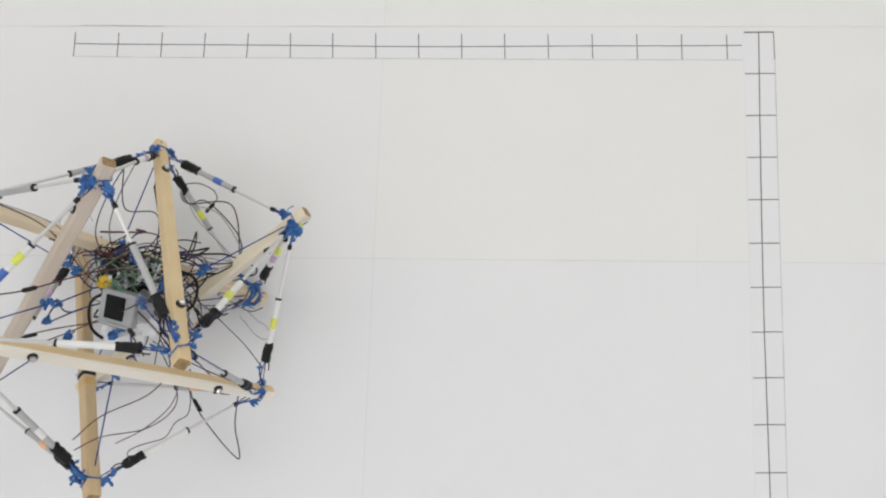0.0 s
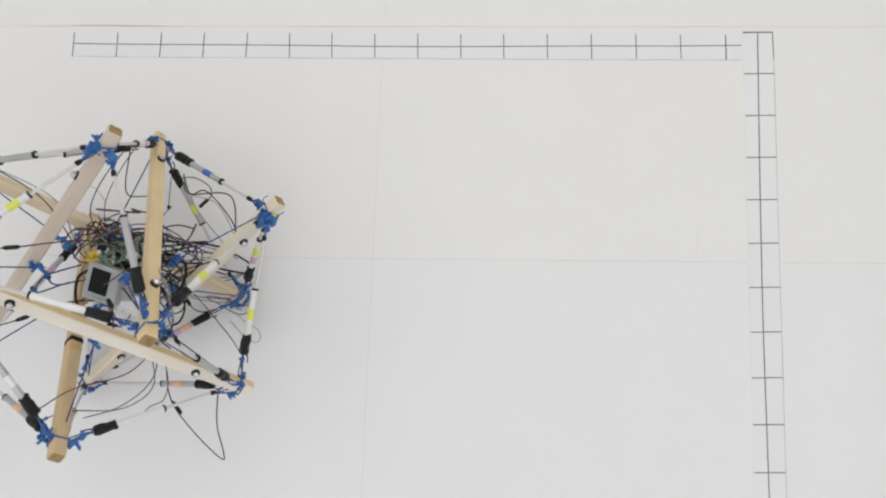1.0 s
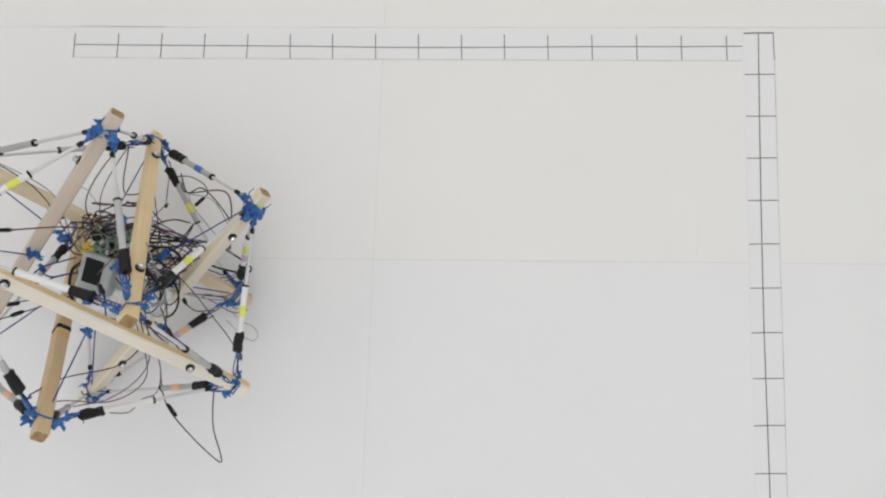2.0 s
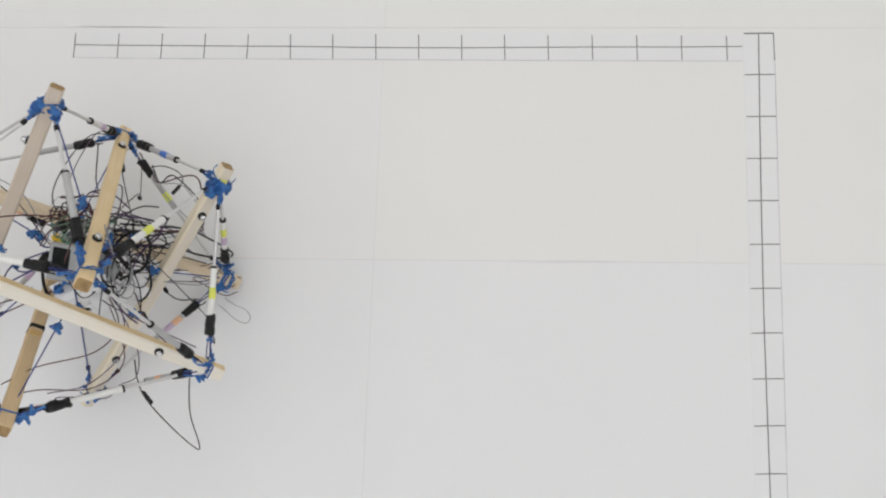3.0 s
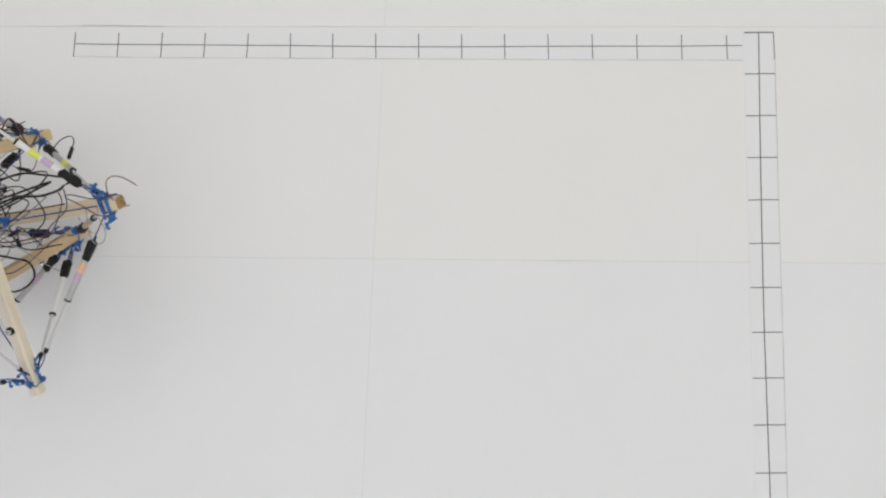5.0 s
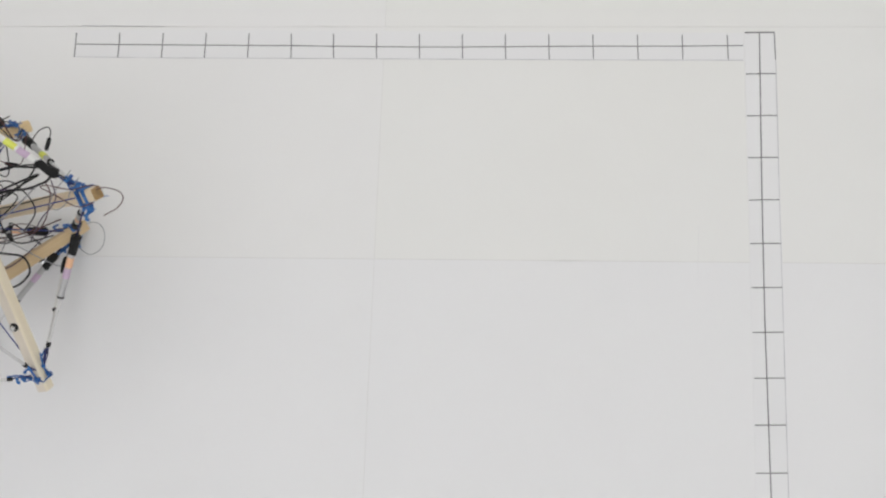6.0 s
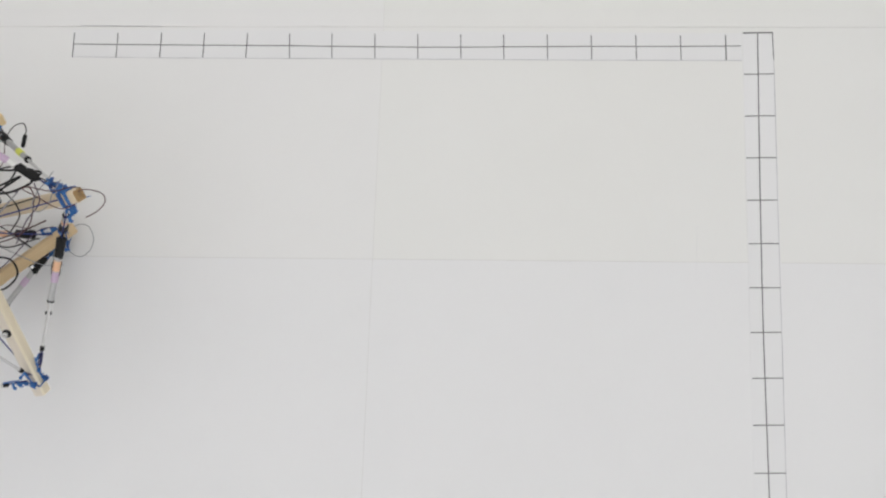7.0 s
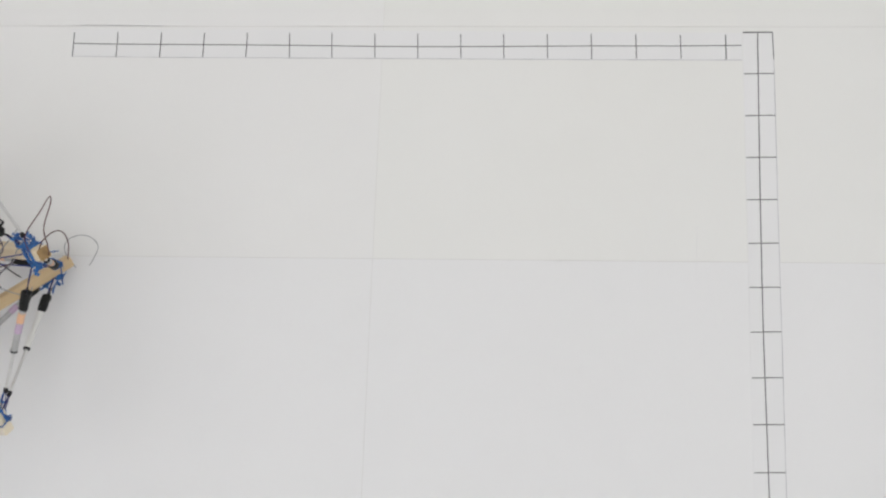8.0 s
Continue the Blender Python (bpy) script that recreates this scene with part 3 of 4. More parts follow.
def make_bar(letter):
    wood, label = BAR_WOOD[letter]
    # C: pale faces and yellower sides paint in how light falls on it
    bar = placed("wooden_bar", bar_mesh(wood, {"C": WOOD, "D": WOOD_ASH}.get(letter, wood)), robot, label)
    rest = (Vector(REST[letter + "2"]) - Vector(REST[letter + "1"])).normalized()

    def where(nodes):
        a, b = nodes[letter + "1"], nodes[letter + "2"]
        mid, d = (a + b) / 2, (b - a).normalized()
        return along(mid - d * LONG / 2, b, rest) @ pose(0, 0, 0, 0, 0, ROLL.get(letter, 0))

    moving.append((bar, where))
    turn = where(NODE_1).to_3x3().inverted()
    out = (turn @ Vector(OUT[letter]))
    out = Vector((out.x, out.y, 0)).normalized()
    if abs(out.x) > abs(out.y):
        out = Vector((math.copysign(1, out.x), 0, 0))
    else:
        out = Vector((0, math.copysign(1, out.y), 0))
    for z in (0.173 if letter == "C" else 0.115, 0.512 if letter == "D" else 0.53):
        bolt = placed("bolt", BOLT, bar, "steel bolt with black washer")
        bolt.matrix_local = Matrix.Translation((out.x * 0.0125, out.y * 0.0125, z)) @ Vector((0, 0, 1)).rotation_difference(out).to_matrix().to_4x4()
    rng = random.Random(ord(letter))
    for end, z in (("1", TIE), ("2", LONG - TIE)):
        n = letter + end
        strands = []
        for a, b, *_ in EDGES:
            if n in (a, b):
                strands.append((turn @ (TIE_1[b if n == a else a] - TIE_1[n])).normalized())
        lashing(bar, z, strands, rng, n in ("A2", "C2", "D2"), 5 if n == "F2" else 1)
        if n == "D1":
            bm = bmesh.new()
            up = turn @ (local_nodes(3.0)[0].to_3x3().inverted() @ Vector((0.25, -0.3, 1)))
            up = Vector((up.x, up.y, 0)).normalized()
            across = up.cross(Vector((0, 0, 1)))
            for k in range(4):
                flag(bm, up * 0.0165 + across * 0.007 * (k - 1.5) + Vector((0, 0, z - 0.004)), (Vector((0, 0, 1)) - across * 0.18 * (k - 1.5)).normalized(), 0.046 - 0.007 * abs(k - 1.5), rng)
            finish("tape_flag", bm, BLUE_CORD, bar, "crumpled blue tape hanging along the bar")
        if n == "E1":
            for name, mat, z0, high, wide in (("strap", RUBBER, 0.262, 0.014, 0.0134), ("orange_patch", ORANGE_STAIN, 0.238, 0.022, 0.0128)):
                bm = bmesh.new()
                box(bm, pose(0, 0, z0 + high / 2), 2 * wide, 2 * wide, high, 0.0026)
                finish(name, bm, mat, bar, "black strap" if name == "strap" else "faded orange-brown patch")
        if n in ("D1", "E1"):
            bm = bmesh.new()
            box(bm, pose(out.x * 0.0165, out.y * 0.0165, z - 0.004, 0, 0, 90 if abs(out.x) > 0.5 else 0), 0.013, 0.003, 0.009, 0.001)
            finish("tape_dab", bm, TAPES["yellow"], bar, "dab of yellow tape")


for letter in "ABCDEF":
    make_bar(letter)


# ---- linear actuators ----
def round_mesh(name, mat, pts, radii, sides=10):
    bm = bmesh.new()
    tube(bm, pts, radii, sides)
    me = bpy.data.meshes.new(name)
    bmesh.ops.recalc_face_normals(bm, faces=bm.faces[:])
    bm.to_mesh(me)
    bm.free()
    me.materials.append(mat)
    return me


def steps(*pairs):
    return [(0, 0, z) for z, _ in pairs], [r for _, r in pairs]


def tube_mesh(mat):
    return round_mesh("actuator_tube", mat, *steps((0.1, 0.006), (0.184, 0.006), (0.1845, 0.0064), (0.1935, 0.0064), (0.194, 0.004)))


TUBES = [tube_mesh(TUBE_GREY), tube_mesh(TUBE_CLEAR)]
TIP = round_mesh("rod_tip", RUBBER, *steps((0.05, 0.003), (0.051, 0.0045), (0.060, 0.0045), (0.061, 0.0035)), sides=8)
COLLAR = round_mesh("collar", RUBBER, *steps((0.1915, 0.0069), (0.1955, 0.0069)), sides=10)


def motor_mesh(seed):
    rng = random.Random(seed)
    bm = bmesh.new()
    zs = [0.062, 0.0635, 0.070, 0.078, 0.086, 0.094, 0.1015, 0.103]
    tube(bm, [(rng.uniform(-0.0008, 0.0008), rng.uniform(-0.0008, 0.0008), z) for z in zs],
         [0.0055] + [rng.uniform(0.0082, 0.0104) for _ in zs[2:]] + [0.0065], 9)
    tube(bm, curve([(0.004, 0, 0.064), (0.009, 0.002, 0.056), (0.0095, 0.002, 0.046)], 4), 0.0014, 5)
    me = bpy.data.meshes.new("motor")
    bmesh.ops.recalc_face_normals(bm, faces=bm.faces[:])
    bm.to_mesh(me)
    bm.free()
    me.materials.append(BLACK_WRAP)
    return me


TIES = [ties(local_nodes(t)[1]) for t in KEY_T]
MOTORS = [motor_mesh(s) for s in range(4)]


def cord_mesh(seed, high):
    rng = random.Random(seed)
    bm = bmesh.new()
    for s in (-1, 1):
        tube(bm, curve([(0, 0, 0.0), (s * 0.003, rng.uniform(-0.002, 0.002), high * 0.5), (s * 0.001, 0, high)], 4), 0.0012, 5)
    me = bpy.data.meshes.new("tie_cord")
    bm.to_mesh(me)
    bm.free()
    me.materials.append(NAVY_CORD)
    return me


CORD_MOTOR, CORD_ROD = cord_mesh(1, 0.062), cord_mesh(2, 0.052)
BANDS = {}


def band(colour, k):
    """A turn of tape, centred k millimetres along its tube."""
    if (colour, k) not in BANDS:
        z = k / 1000 - 0.0105
        BANDS[colour, k] = round_mesh("tape_band", TAPES[colour], *steps((z, 0.006), (z + 0.0005, 0.0067), (z + 0.021, 0.0067), (z + 0.0215, 0.006)))
    return BANDS[colour, k]


SLACK = {("A2", "D1"): (0.012, 0.0), ("F2", "D2"): (0.021, 0.016), ("E2", "D2"): (0.010, 0.0)}  # longer cords at the motor and at the rod


def make_actuator(a, b, tapes, clear, number):
    slack_a, slack_b = SLACK.get((a, b), (0.0, 0.0))
    rest = (TIE_1[b] - TIE_1[a]).normalized()
    body = placed("actuator_tube", TUBES[clear], robot, "milky actuator tube" if clear else "grey actuator tube")
    placed("motor", MOTORS[number % 4], body, "motor in black wrap")
    placed("tie_cord", CORD_MOTOR, body)
    placed("collar", COLLAR, body)
    for item in tapes.split():
        colour, k = item.split(":")
        placed("tape_band", band(colour, int(k)), body, colour + " tape band")
    reach = max((t[b] - t[a]).length for t in TIES)
    if (a, b) == ("A1", "F2"):
        m6, nodes6 = local_nodes(6.5)
        t6 = ties(nodes6)
        side = (m6 @ along(t6[a], t6[b], rest)).to_3x3().inverted() @ Vector((0.45, 0.85, 0.2))
        side = Vector((side.x, side.y, 0)).normalized()
        up = Vector((0, 0, 1))
        bm = bmesh.new()
        tube(bm, curve([side * 0.008 + up * 0.085, side * 0.034 + up * 0.098, side * 0.052 + up * 0.125, side * 0.05 + up * 0.145, side * 0.036 + up * 0.152], 8), 0.0012, 5)
        tube(bm, [side * 0.038 + up * 0.151, side * 0.036 + up * 0.152, side * 0.014 + up * 0.158, side * 0.012 + up * 0.159], [0.002, 0.0042, 0.0042, 0.002], 6)
        finish("motor_lead", bm, RUBBER, body, "springy motor lead with a connector")
    rod = placed("actuator_rod", round_mesh("actuator_rod", ALUMINIUM, *steps((0.058, 0.0032), (reach - 0.184 - slack_a - slack_b, 0.0032)), sides=8), robot, "bright aluminium rod")
    placed("rod_tip", TIP, rod, "black rod tip")
    placed("tie_cord", CORD_ROD, rod)

    def of_body(nodes):
        t = ties(nodes)
        return along(t[a], t[b], rest) @ pose(0, 0, slack_a)

    def of_rod(nodes):
        t = ties(nodes)
        return along(t[b], t[a], -rest) @ pose(0, 0, slack_b)

    moving.append((body, of_body))
    moving.append((rod, of_rod))


for number, (a, b, tapes, clear) in enumerate(EDGES):
    make_actuator(a, b, tapes, clear, number)


# ---- payload in the middle, given in room directions at rest and turned into the robot's own ----
TO_ROBOT = FRAME_1.to_3x3().inverted().to_4x4()


def payload_part(name, bm, mat, label="", parent=None, smooth=False):
    bm.transform(TO_ROBOT)
    return finish(name, bm, mat, parent or robot, label, smooth)


bm = bmesh.new()
box(bm, pose(0.012, -0.012, 0.05, 12, -8, -18), 0.068, 0.07, 0.026, 0.003)
box(bm, pose(0.012, -0.012, 0.05, 12, -8, -18) @ pose(0, -0.029, 0.014), 0.056, 0.006, 0.006, 0.001)
casing = payload_part("display_casing", bm, CASING, "grey square display casing")
bm = bmesh.new()
box(bm, pose(0.012, -0.012, 0.05, 12, -8, -18) @ pose(-0.003, 0.004, 0.0138), 0.038, 0.046, 0.004, 0.001)
payload_part("display_screen", bm, SCREEN, "black glossy screen", casing)
rng = random.Random(11)
for k, (m, sx, sy) in enumerate(((pose(0.028, 0.043, 0.03, -10, 14, 25), 0.068, 0.045), (pose(0.052, 0.055, 0.0, 15, -12, 60), 0.06, 0.04), (pose(0.0, 0.05, 0.0, 5, 20, -30), 0.05, 0.035))):
    bm = bmesh.new()
    box(bm, m, sx, sy, 0.0018)
    board = payload_part("circuit_board", bm, PCB, "green circuit board with chips")
    bm = bmesh.new()
    for _ in range(16):
        box(bm, m @ pose(rng.uniform(-0.4, 0.4) * sx, rng.uniform(-0.4, 0.4) * sy, 0.003), rng.uniform(0.005, 0.014), rng.uniform(0.005, 0.014), 0.006, 0.0005)
    payload_part("chips", bm, RUBBER, "small black chips", board)
    bm = bmesh.new()
    for s in (-1, 1):
        box(bm, m @ pose(0, s * 0.45 * sy, 0.006), sx * 0.8, 0.004, 0.01, 0.0005)
    payload_part("header_strip", bm, WHITE_PLASTIC if k == 1 else RUBBER, "", board)
    bm = bmesh.new()
    for _ in range(12):
        box(bm, m @ pose(rng.uniform(-0.45, 0.45) * sx, rng.uniform(-0.45, 0.45) * sy, rng.uniform(0.004, 0.012), rng.uniform(-20, 20), rng.uniform(-20, 20), rng.uniform(0, 90)), rng.uniform(0.004, 0.011), rng.uniform(0.003, 0.008), rng.uniform(0.004, 0.012), 0.0005)
    payload_part("sockets", bm, WHITE_PLASTIC if k == 0 else CASING, "pale plug sockets", board)
for x, y, z, turn in ((-0.02, 0.046, 0.03, 20), (-0.008, 0.038, 0.036, 60), (-0.028, 0.034, 0.02, -10)):
    bm = bmesh.new()
    box(bm, pose(x, y, z, 20, 10, turn), 0.018, 0.011, 0.009, 0.0012)
    payload_part("yellow_connector", bm, YELLOW_PLASTIC, "small yellow plug")


def crumpled(m, sx, sy, seed, lift=0.006):
    """A thin sheet of foam, uneven at its edge and bent."""
    rnd = random.Random(seed)
    bm = bmesh.new()
    n = 5
    top = [[None] * n for _ in range(n)]
    low = [[None] * n for _ in range(n)]
    for i in range(n):
        for j in range(n):
            edge = 0.10 if i in (0, n - 1) or j in (0, n - 1) else 0.03
            x, y = (i / (n - 1) - 0.5 + rnd.uniform(-edge, edge)) * sx, (j / (n - 1) - 0.5 + rnd.uniform(-edge, edge)) * sy
            z = rnd.uniform(-lift, lift)
            top[i][j], low[i][j] = bm.verts.new(m @ Vector((x, y, z + 0.002))), bm.verts.new(m @ Vector((x, y, z - 0.002)))
    for i in range(n - 1):
        for j in range(n - 1):
            bm.faces.new((top[i][j], top[i + 1][j], top[i + 1][j + 1], top[i][j + 1]))
            bm.faces.new((low[i][j], low[i][j + 1], low[i + 1][j + 1], low[i + 1][j]))
    rim = [(i, 0) for i in range(n)] + [(n - 1, j) for j in range(1, n)] + [(i, n - 1) for i in range(n - 2, -1, -1)] + [(0, j) for j in range(n - 2, 0, -1)]
    for (i, j), (k, l) in zip(rim, rim[1:] + rim[:1]):
        bm.faces.new((top[i][j], low[i][j], low[k][l], top[k][l]))
    return bm


for seed, (m, sx, sy) in enumerate(((pose(0.014, -0.066, 0.036, 8, 6, 15), 0.066, 0.044), (pose(0.056, -0.05, 0.036, -8, 10, -30), 0.042, 0.036), (pose(0.05, -0.085, 0.0, 22, -8, 40), 0.045, 0.036), (pose(-0.022, -0.07, 0.0, 8, -24, -20), 0.05, 0.04), (pose(0.098, -0.062, -0.03, 14, 12, 20), 0.06, 0.05))):
    payload_part("foam_sheet", crumpled(m, sx, sy, seed), FOAM, "torn white foam packing")
for x, y, z, a, b, c, sx, sy, sz in ((0.054, -0.022, 0.044, 12, 8, -32, 0.032, 0.036, 0.011), (0.03, -0.02, -0.03, 0, 0, 40, 0.07, 0.055, 0.025)):
    bm = bmesh.new()
    m = pose(x, y, z, a, b, c)
    box(bm, m, sx, sy, sz, 0.002)
    for k in range(4):
        box(bm, m @ pose((k - 1.5) * sx * 0.22, sy * 0.3, sz * 0.5), sx * 0.12, sy * 0.3, 0.006, 0.0005)
    payload_part("motor_driver", bm, CASING, "small grey metal-cased driver")
bm = bmesh.new()
box(bm, pose(0.0, 0.062, 0.03, 10, 15, 10), 0.024, 0.028, 0.02, 0.003)
payload_part("relay", bm, BLACK_WRAP, "black wrapped relay block")
for x, y, z, turn in ((0.008, 0.036, 0.052, 30), (0.018, 0.022, 0.054, 10)):
    bm = bmesh.new()
    box(bm, pose(x, y, z, 10, 5, turn), 0.014, 0.009, 0.008, 0.001)
    payload_part("terminal_block", bm, TERMINAL, "green screw terminal")
for x, y, z in ((0.002, -0.056, 0.054), (0.084, 0.022, 0.03)):
    bm = bmesh.new()
    for _ in range(3):
        flag(bm, Vector((x, y, z)), Vector([rng.uniform(-1, 1), rng.uniform(-1, 1), rng.uniform(-0.2, 0.5)]).normalized(), rng.uniform(0.016, 0.026), rng)
    payload_part("blue_tape", bm, BLUE_CORD, "scrap of blue tape")
bm = bmesh.new()
box(bm, pose(0.0, 0.03, -0.03, 10, 0, 10), 0.09, 0.07, 0.03, 0.004)
payload_part("driver_box", bm, RUBBER, "black driver box under the boards")


BLUE_CORD_THIN = material("thin_blue_cord", (0.035, 0.06, 0.27), 0.7, vary=0.4, scale=60)


# suspension cords from the bar ends to the payload
def suspension(n, goal):
    bm = bmesh.new()
    high = (goal - TIE_1[n]).length * 0.93
    tube(bm, [(0, 0, z * high / 6) for z in range(7)], 0.0014, 5)
    thin = len(bm.faces)
    for k in range(5):
        p = Vector((0, 0, high - 0.02 + rng.uniform(-0.01, 0.01)))
        lumpy(bm, [p, p + Vector([rng.uniform(-0.008, 0.008) for _ in range(3)]), p + Vector([rng.uniform(-0.012, 0.012) for _ in range(3)])], 0.0034, rng)
    flag(bm, Vector((0, 0, high - 0.015)), Vector((rng.uniform(-1, 1), rng.uniform(-1, 1), 0.3)).normalized(), 0.013, rng)
    for f in list(bm.faces)[thin:]:
        f.material_index = 1
    cord = finish("suspension_cord", bm, [BLUE_CORD_THIN, BLUE_CORD], robot, "thin blue suspension cord with a knot")
    rest = (goal - TIE_1[n]).normalized()
    moving.append((cord, lambda nodes: along(ties(nodes)[n], goal, rest)))


for n in NODES:
    spread = Vector([rng.uniform(-0.03, 0.03) for _ in range(3)])
    suspension(n, NODE_1[n].normalized() * 0.085 + spread)


# ---- wiring ----
def wire(pts, r, mat, name="wire", label=""):
    bm = bmesh.new()
    tube(bm, curve(pts, 8), r, 5)
    return finish(name, bm, mat, robot, label, True)


wire_mats = [RUBBER, WIRE_VIOLET, WIRE_BROWN, RUBBER, WIRE_BROWN, WIRE_GREY]
rng = random.Random(23)


def jitter(s):
    return Vector([rng.uniform(-s, s) for _ in range(3)])


for number, (a, b, *_) in enumerate(EDGES):
    if a == "E1":
        continue
    start = TIE_1[a].lerp(TIE_1[b], 0.16)
    goal = jitter(0.055) + TO_ROBOT @ Vector((0.03, 0.04, -0.06))
    m1 = start.lerp(goal, 0.3) + jitter(0.055)
    m2 = start.lerp(goal, 0.7) + jitter(0.055)
    wire([start, m1, m2, goal], rng.choice((0.0010, 0.0012, 0.0014)), wire_mats[number % 6], label="thin loose wire")
    if number % 4 == 1:
        wire([start, m1 + jitter(0.02), m2 + jitter(0.03), goal + jitter(0.02)], 0.0012, wire_mats[(number + 2) % 6], label="thin loose wire")
    if number % 2:
        continue
    bm = bmesh.new()
    d = (m2 - m1).normalized()
    tube(bm, [m1, m1 + d * 0.004, m1 + d * 0.024, m1 + d * 0.028], [0.002, 0.0042, 0.0042, 0.002], 6)
    finish("wire_connector", bm, RUBBER, robot, "black in-line connector")


def room_point(x, y, z):
    return TO_ROBOT @ Vector((x, y, z))


for k in range(4):  # dark bundle that runs out sideways from the boards
    y0, z0, y1, z1 = rng.gauss(0.10, 0.014), rng.uniform(-0.07, -0.01), rng.gauss(0.075, 0.03), rng.uniform(-0.10, -0.03)
    reach_x = rng.uniform(0.11, 0.19)
    pts = [(-0.03 + rng.uniform(-0.03, 0.03), y0 - 0.02, z0), (0.04, y0, z0), (0.5 * reach_x + 0.03, 0.5 * (y0 + y1) + rng.uniform(-0.015, 0.015), 0.5 * (z0 + z1)), (reach_x, y1, z1)]
    if k % 2:
        pts += [(reach_x + 0.012, y1 - 0.025, z1), (reach_x - 0.03, y1 - 0.06, z1), (0.08, rng.uniform(-0.03, 0.02), z0)]
    wire([room_point(*p) for p in pts], rng.choice((0.0012, 0.0015, 0.002)), rng.choice((WIRE_BROWN, RUBBER, RUBBER, WIRE_VIOLET)), label="bundled dark lead")
for k in range(9):  # dark red leads above the boards
    x0, y0, z0 = rng.gauss(0.0, 0.03), rng.gauss(0.085, 0.012), rng.uniform(-0.03, 0.03)
    bow = rng.uniform(0.015, 0.04)
    wire([room_point(x0 - 0.04, y0 - 0.02, z0), room_point(x0 - 0.01, y0 + bow * 0.4, z0 + 0.01), room_point(x0 + 0.03, y0 + bow * 0.3, z0 + 0.008), room_point(x0 + 0.06, y0 - 0.02, z0 - 0.01)],
         rng.choice((0.0012, 0.0015)), rng.choice((WIRE_BROWN, WIRE_BROWN, WIRE_VIOLET)), label="dark red lead")
for k, (x, y) in enumerate(((0.15, 0.19), (0.17, 0.165), (0.2, 0.18), (0.13, 0.15))):  # wide arcs near a bar end
    wire([room_point(0.085, 0.235 - 0.01 * k, -0.16), room_point(0.105, 0.19, -0.15), room_point(x, y, -0.12), room_point(0.212, 0.115 - 0.02 * k, -0.11), room_point(0.205, 0.06, -0.1), room_point(0.12, 0.02 + 0.02 * k, -0.06)],
         (0.0014, 0.0011, 0.0016, 0.0011)[k], (RUBBER, WIRE_GREY, WIRE_BROWN, WIRE_GREY)[k], label="wide arc of wire")
for k in range(6):  # green and grey leads on the boards
    c = Vector((rng.gauss(0.035, 0.022), rng.gauss(0.062, 0.01), rng.uniform(0.03, 0.055)))
    pts = [room_point(*(c + Vector((rng.uniform(-0.04, 0.04), rng.uniform(-0.03, 0.03), rng.uniform(-0.01, 0.015))))) for i in range(4)]
    wire(pts, 0.0013, rng.choice((WIRE_GREEN, WIRE_GREEN, WIRE_GREY)), label="green lead")
for k in range(8):  # long arcs on the side of the A1 to F2 actuator
    below = TO_ROBOT @ Vector((0.03, 0.03, -0.055))
    a, b = below + jitter(0.045), below + jitter(0.045)
    far = NODE_1["A1"].lerp(NODE_1["F2"], rng.uniform(0.15, 0.85)) * rng.uniform(0.55, 0.95)
    pts = [a, a.lerp(far, 0.5) + jitter(0.04), far, b.lerp(far, 0.6) + jitter(0.05), b]
    if k % 3 == 0:
        pts[-1] = NODE_1["F1"].lerp(NODE_1["F2"], rng.uniform(0.4, 0.7)) + jitter(0.03)
    wire(pts, rng.choice((0.0012, 0.0014, 0.0017, 0.0022)), rng.choice((RUBBER, RUBBER, WIRE_BROWN, WIRE_VIOLET)), label="long looped wire")


FRAME_6 = local_nodes(6.5)[0].to_3x3().inverted()
for r, mat, pts in (  # stout and thin leads beside the lower bar ends, in room directions after the roll
        (0.0022, RUBBER, ((0.06, 0.10, 0.0), (0.172, 0.139, 0.049), (0.231, 0.141, 0.059), (0.294, 0.133, 0.079), (0.291, 0.121, 0.089))),
        (0.0024, RUBBER, ((0.07, 0.06, 0.0), (0.175, 0.094, 0.049), (0.228, 0.100, 0.059), (0.272, 0.110, 0.079), (0.287, 0.119, 0.089))),
        (0.0012, WIRE_VIOLET, ((0.283, 0.113, 0.079), (0.278, 0.080, 0.049), (0.228, 0.049, 0.0), (0.168, 0.013, -0.081))),
        (0.0013, RUBBER, ((0.05, 0.06, -0.01), (0.149, 0.071, 0.0), (0.225, 0.084, 0.019), (0.272, 0.09, 0.045))),
        (0.0015, WIRE_BROWN, ((0.03, 0.01, -0.06), (0.121, 0.022, -0.081), (0.20, 0.036, -0.045), (0.262, 0.05, -0.01))),
        (0.0022, RUBBER, ((0.02, 0.0, -0.04), (0.111, -0.011, -0.081), (0.156, -0.020, -0.081), (0.157, -0.053, -0.101), (0.106, -0.080, -0.12), (0.05, -0.05, -0.08))),
        (0.0012, WIRE_BROWN, ((0.272, 0.110, 0.079), (0.268, 0.085, 0.049), (0.206, 0.030, -0.031), (0.10, 0.0, -0.03))),
        (0.0014, RUBBER, ((0.05, 0.08, 0.0), (0.157, 0.121, 0.019), (0.202, 0.101, 0.019), (0.216, 0.065, 0.0), (0.165, 0.033, -0.061)))):
    wire([FRAME_6 @ Vector(p) for p in pts], r, mat, label="loose lead beside a bar end")


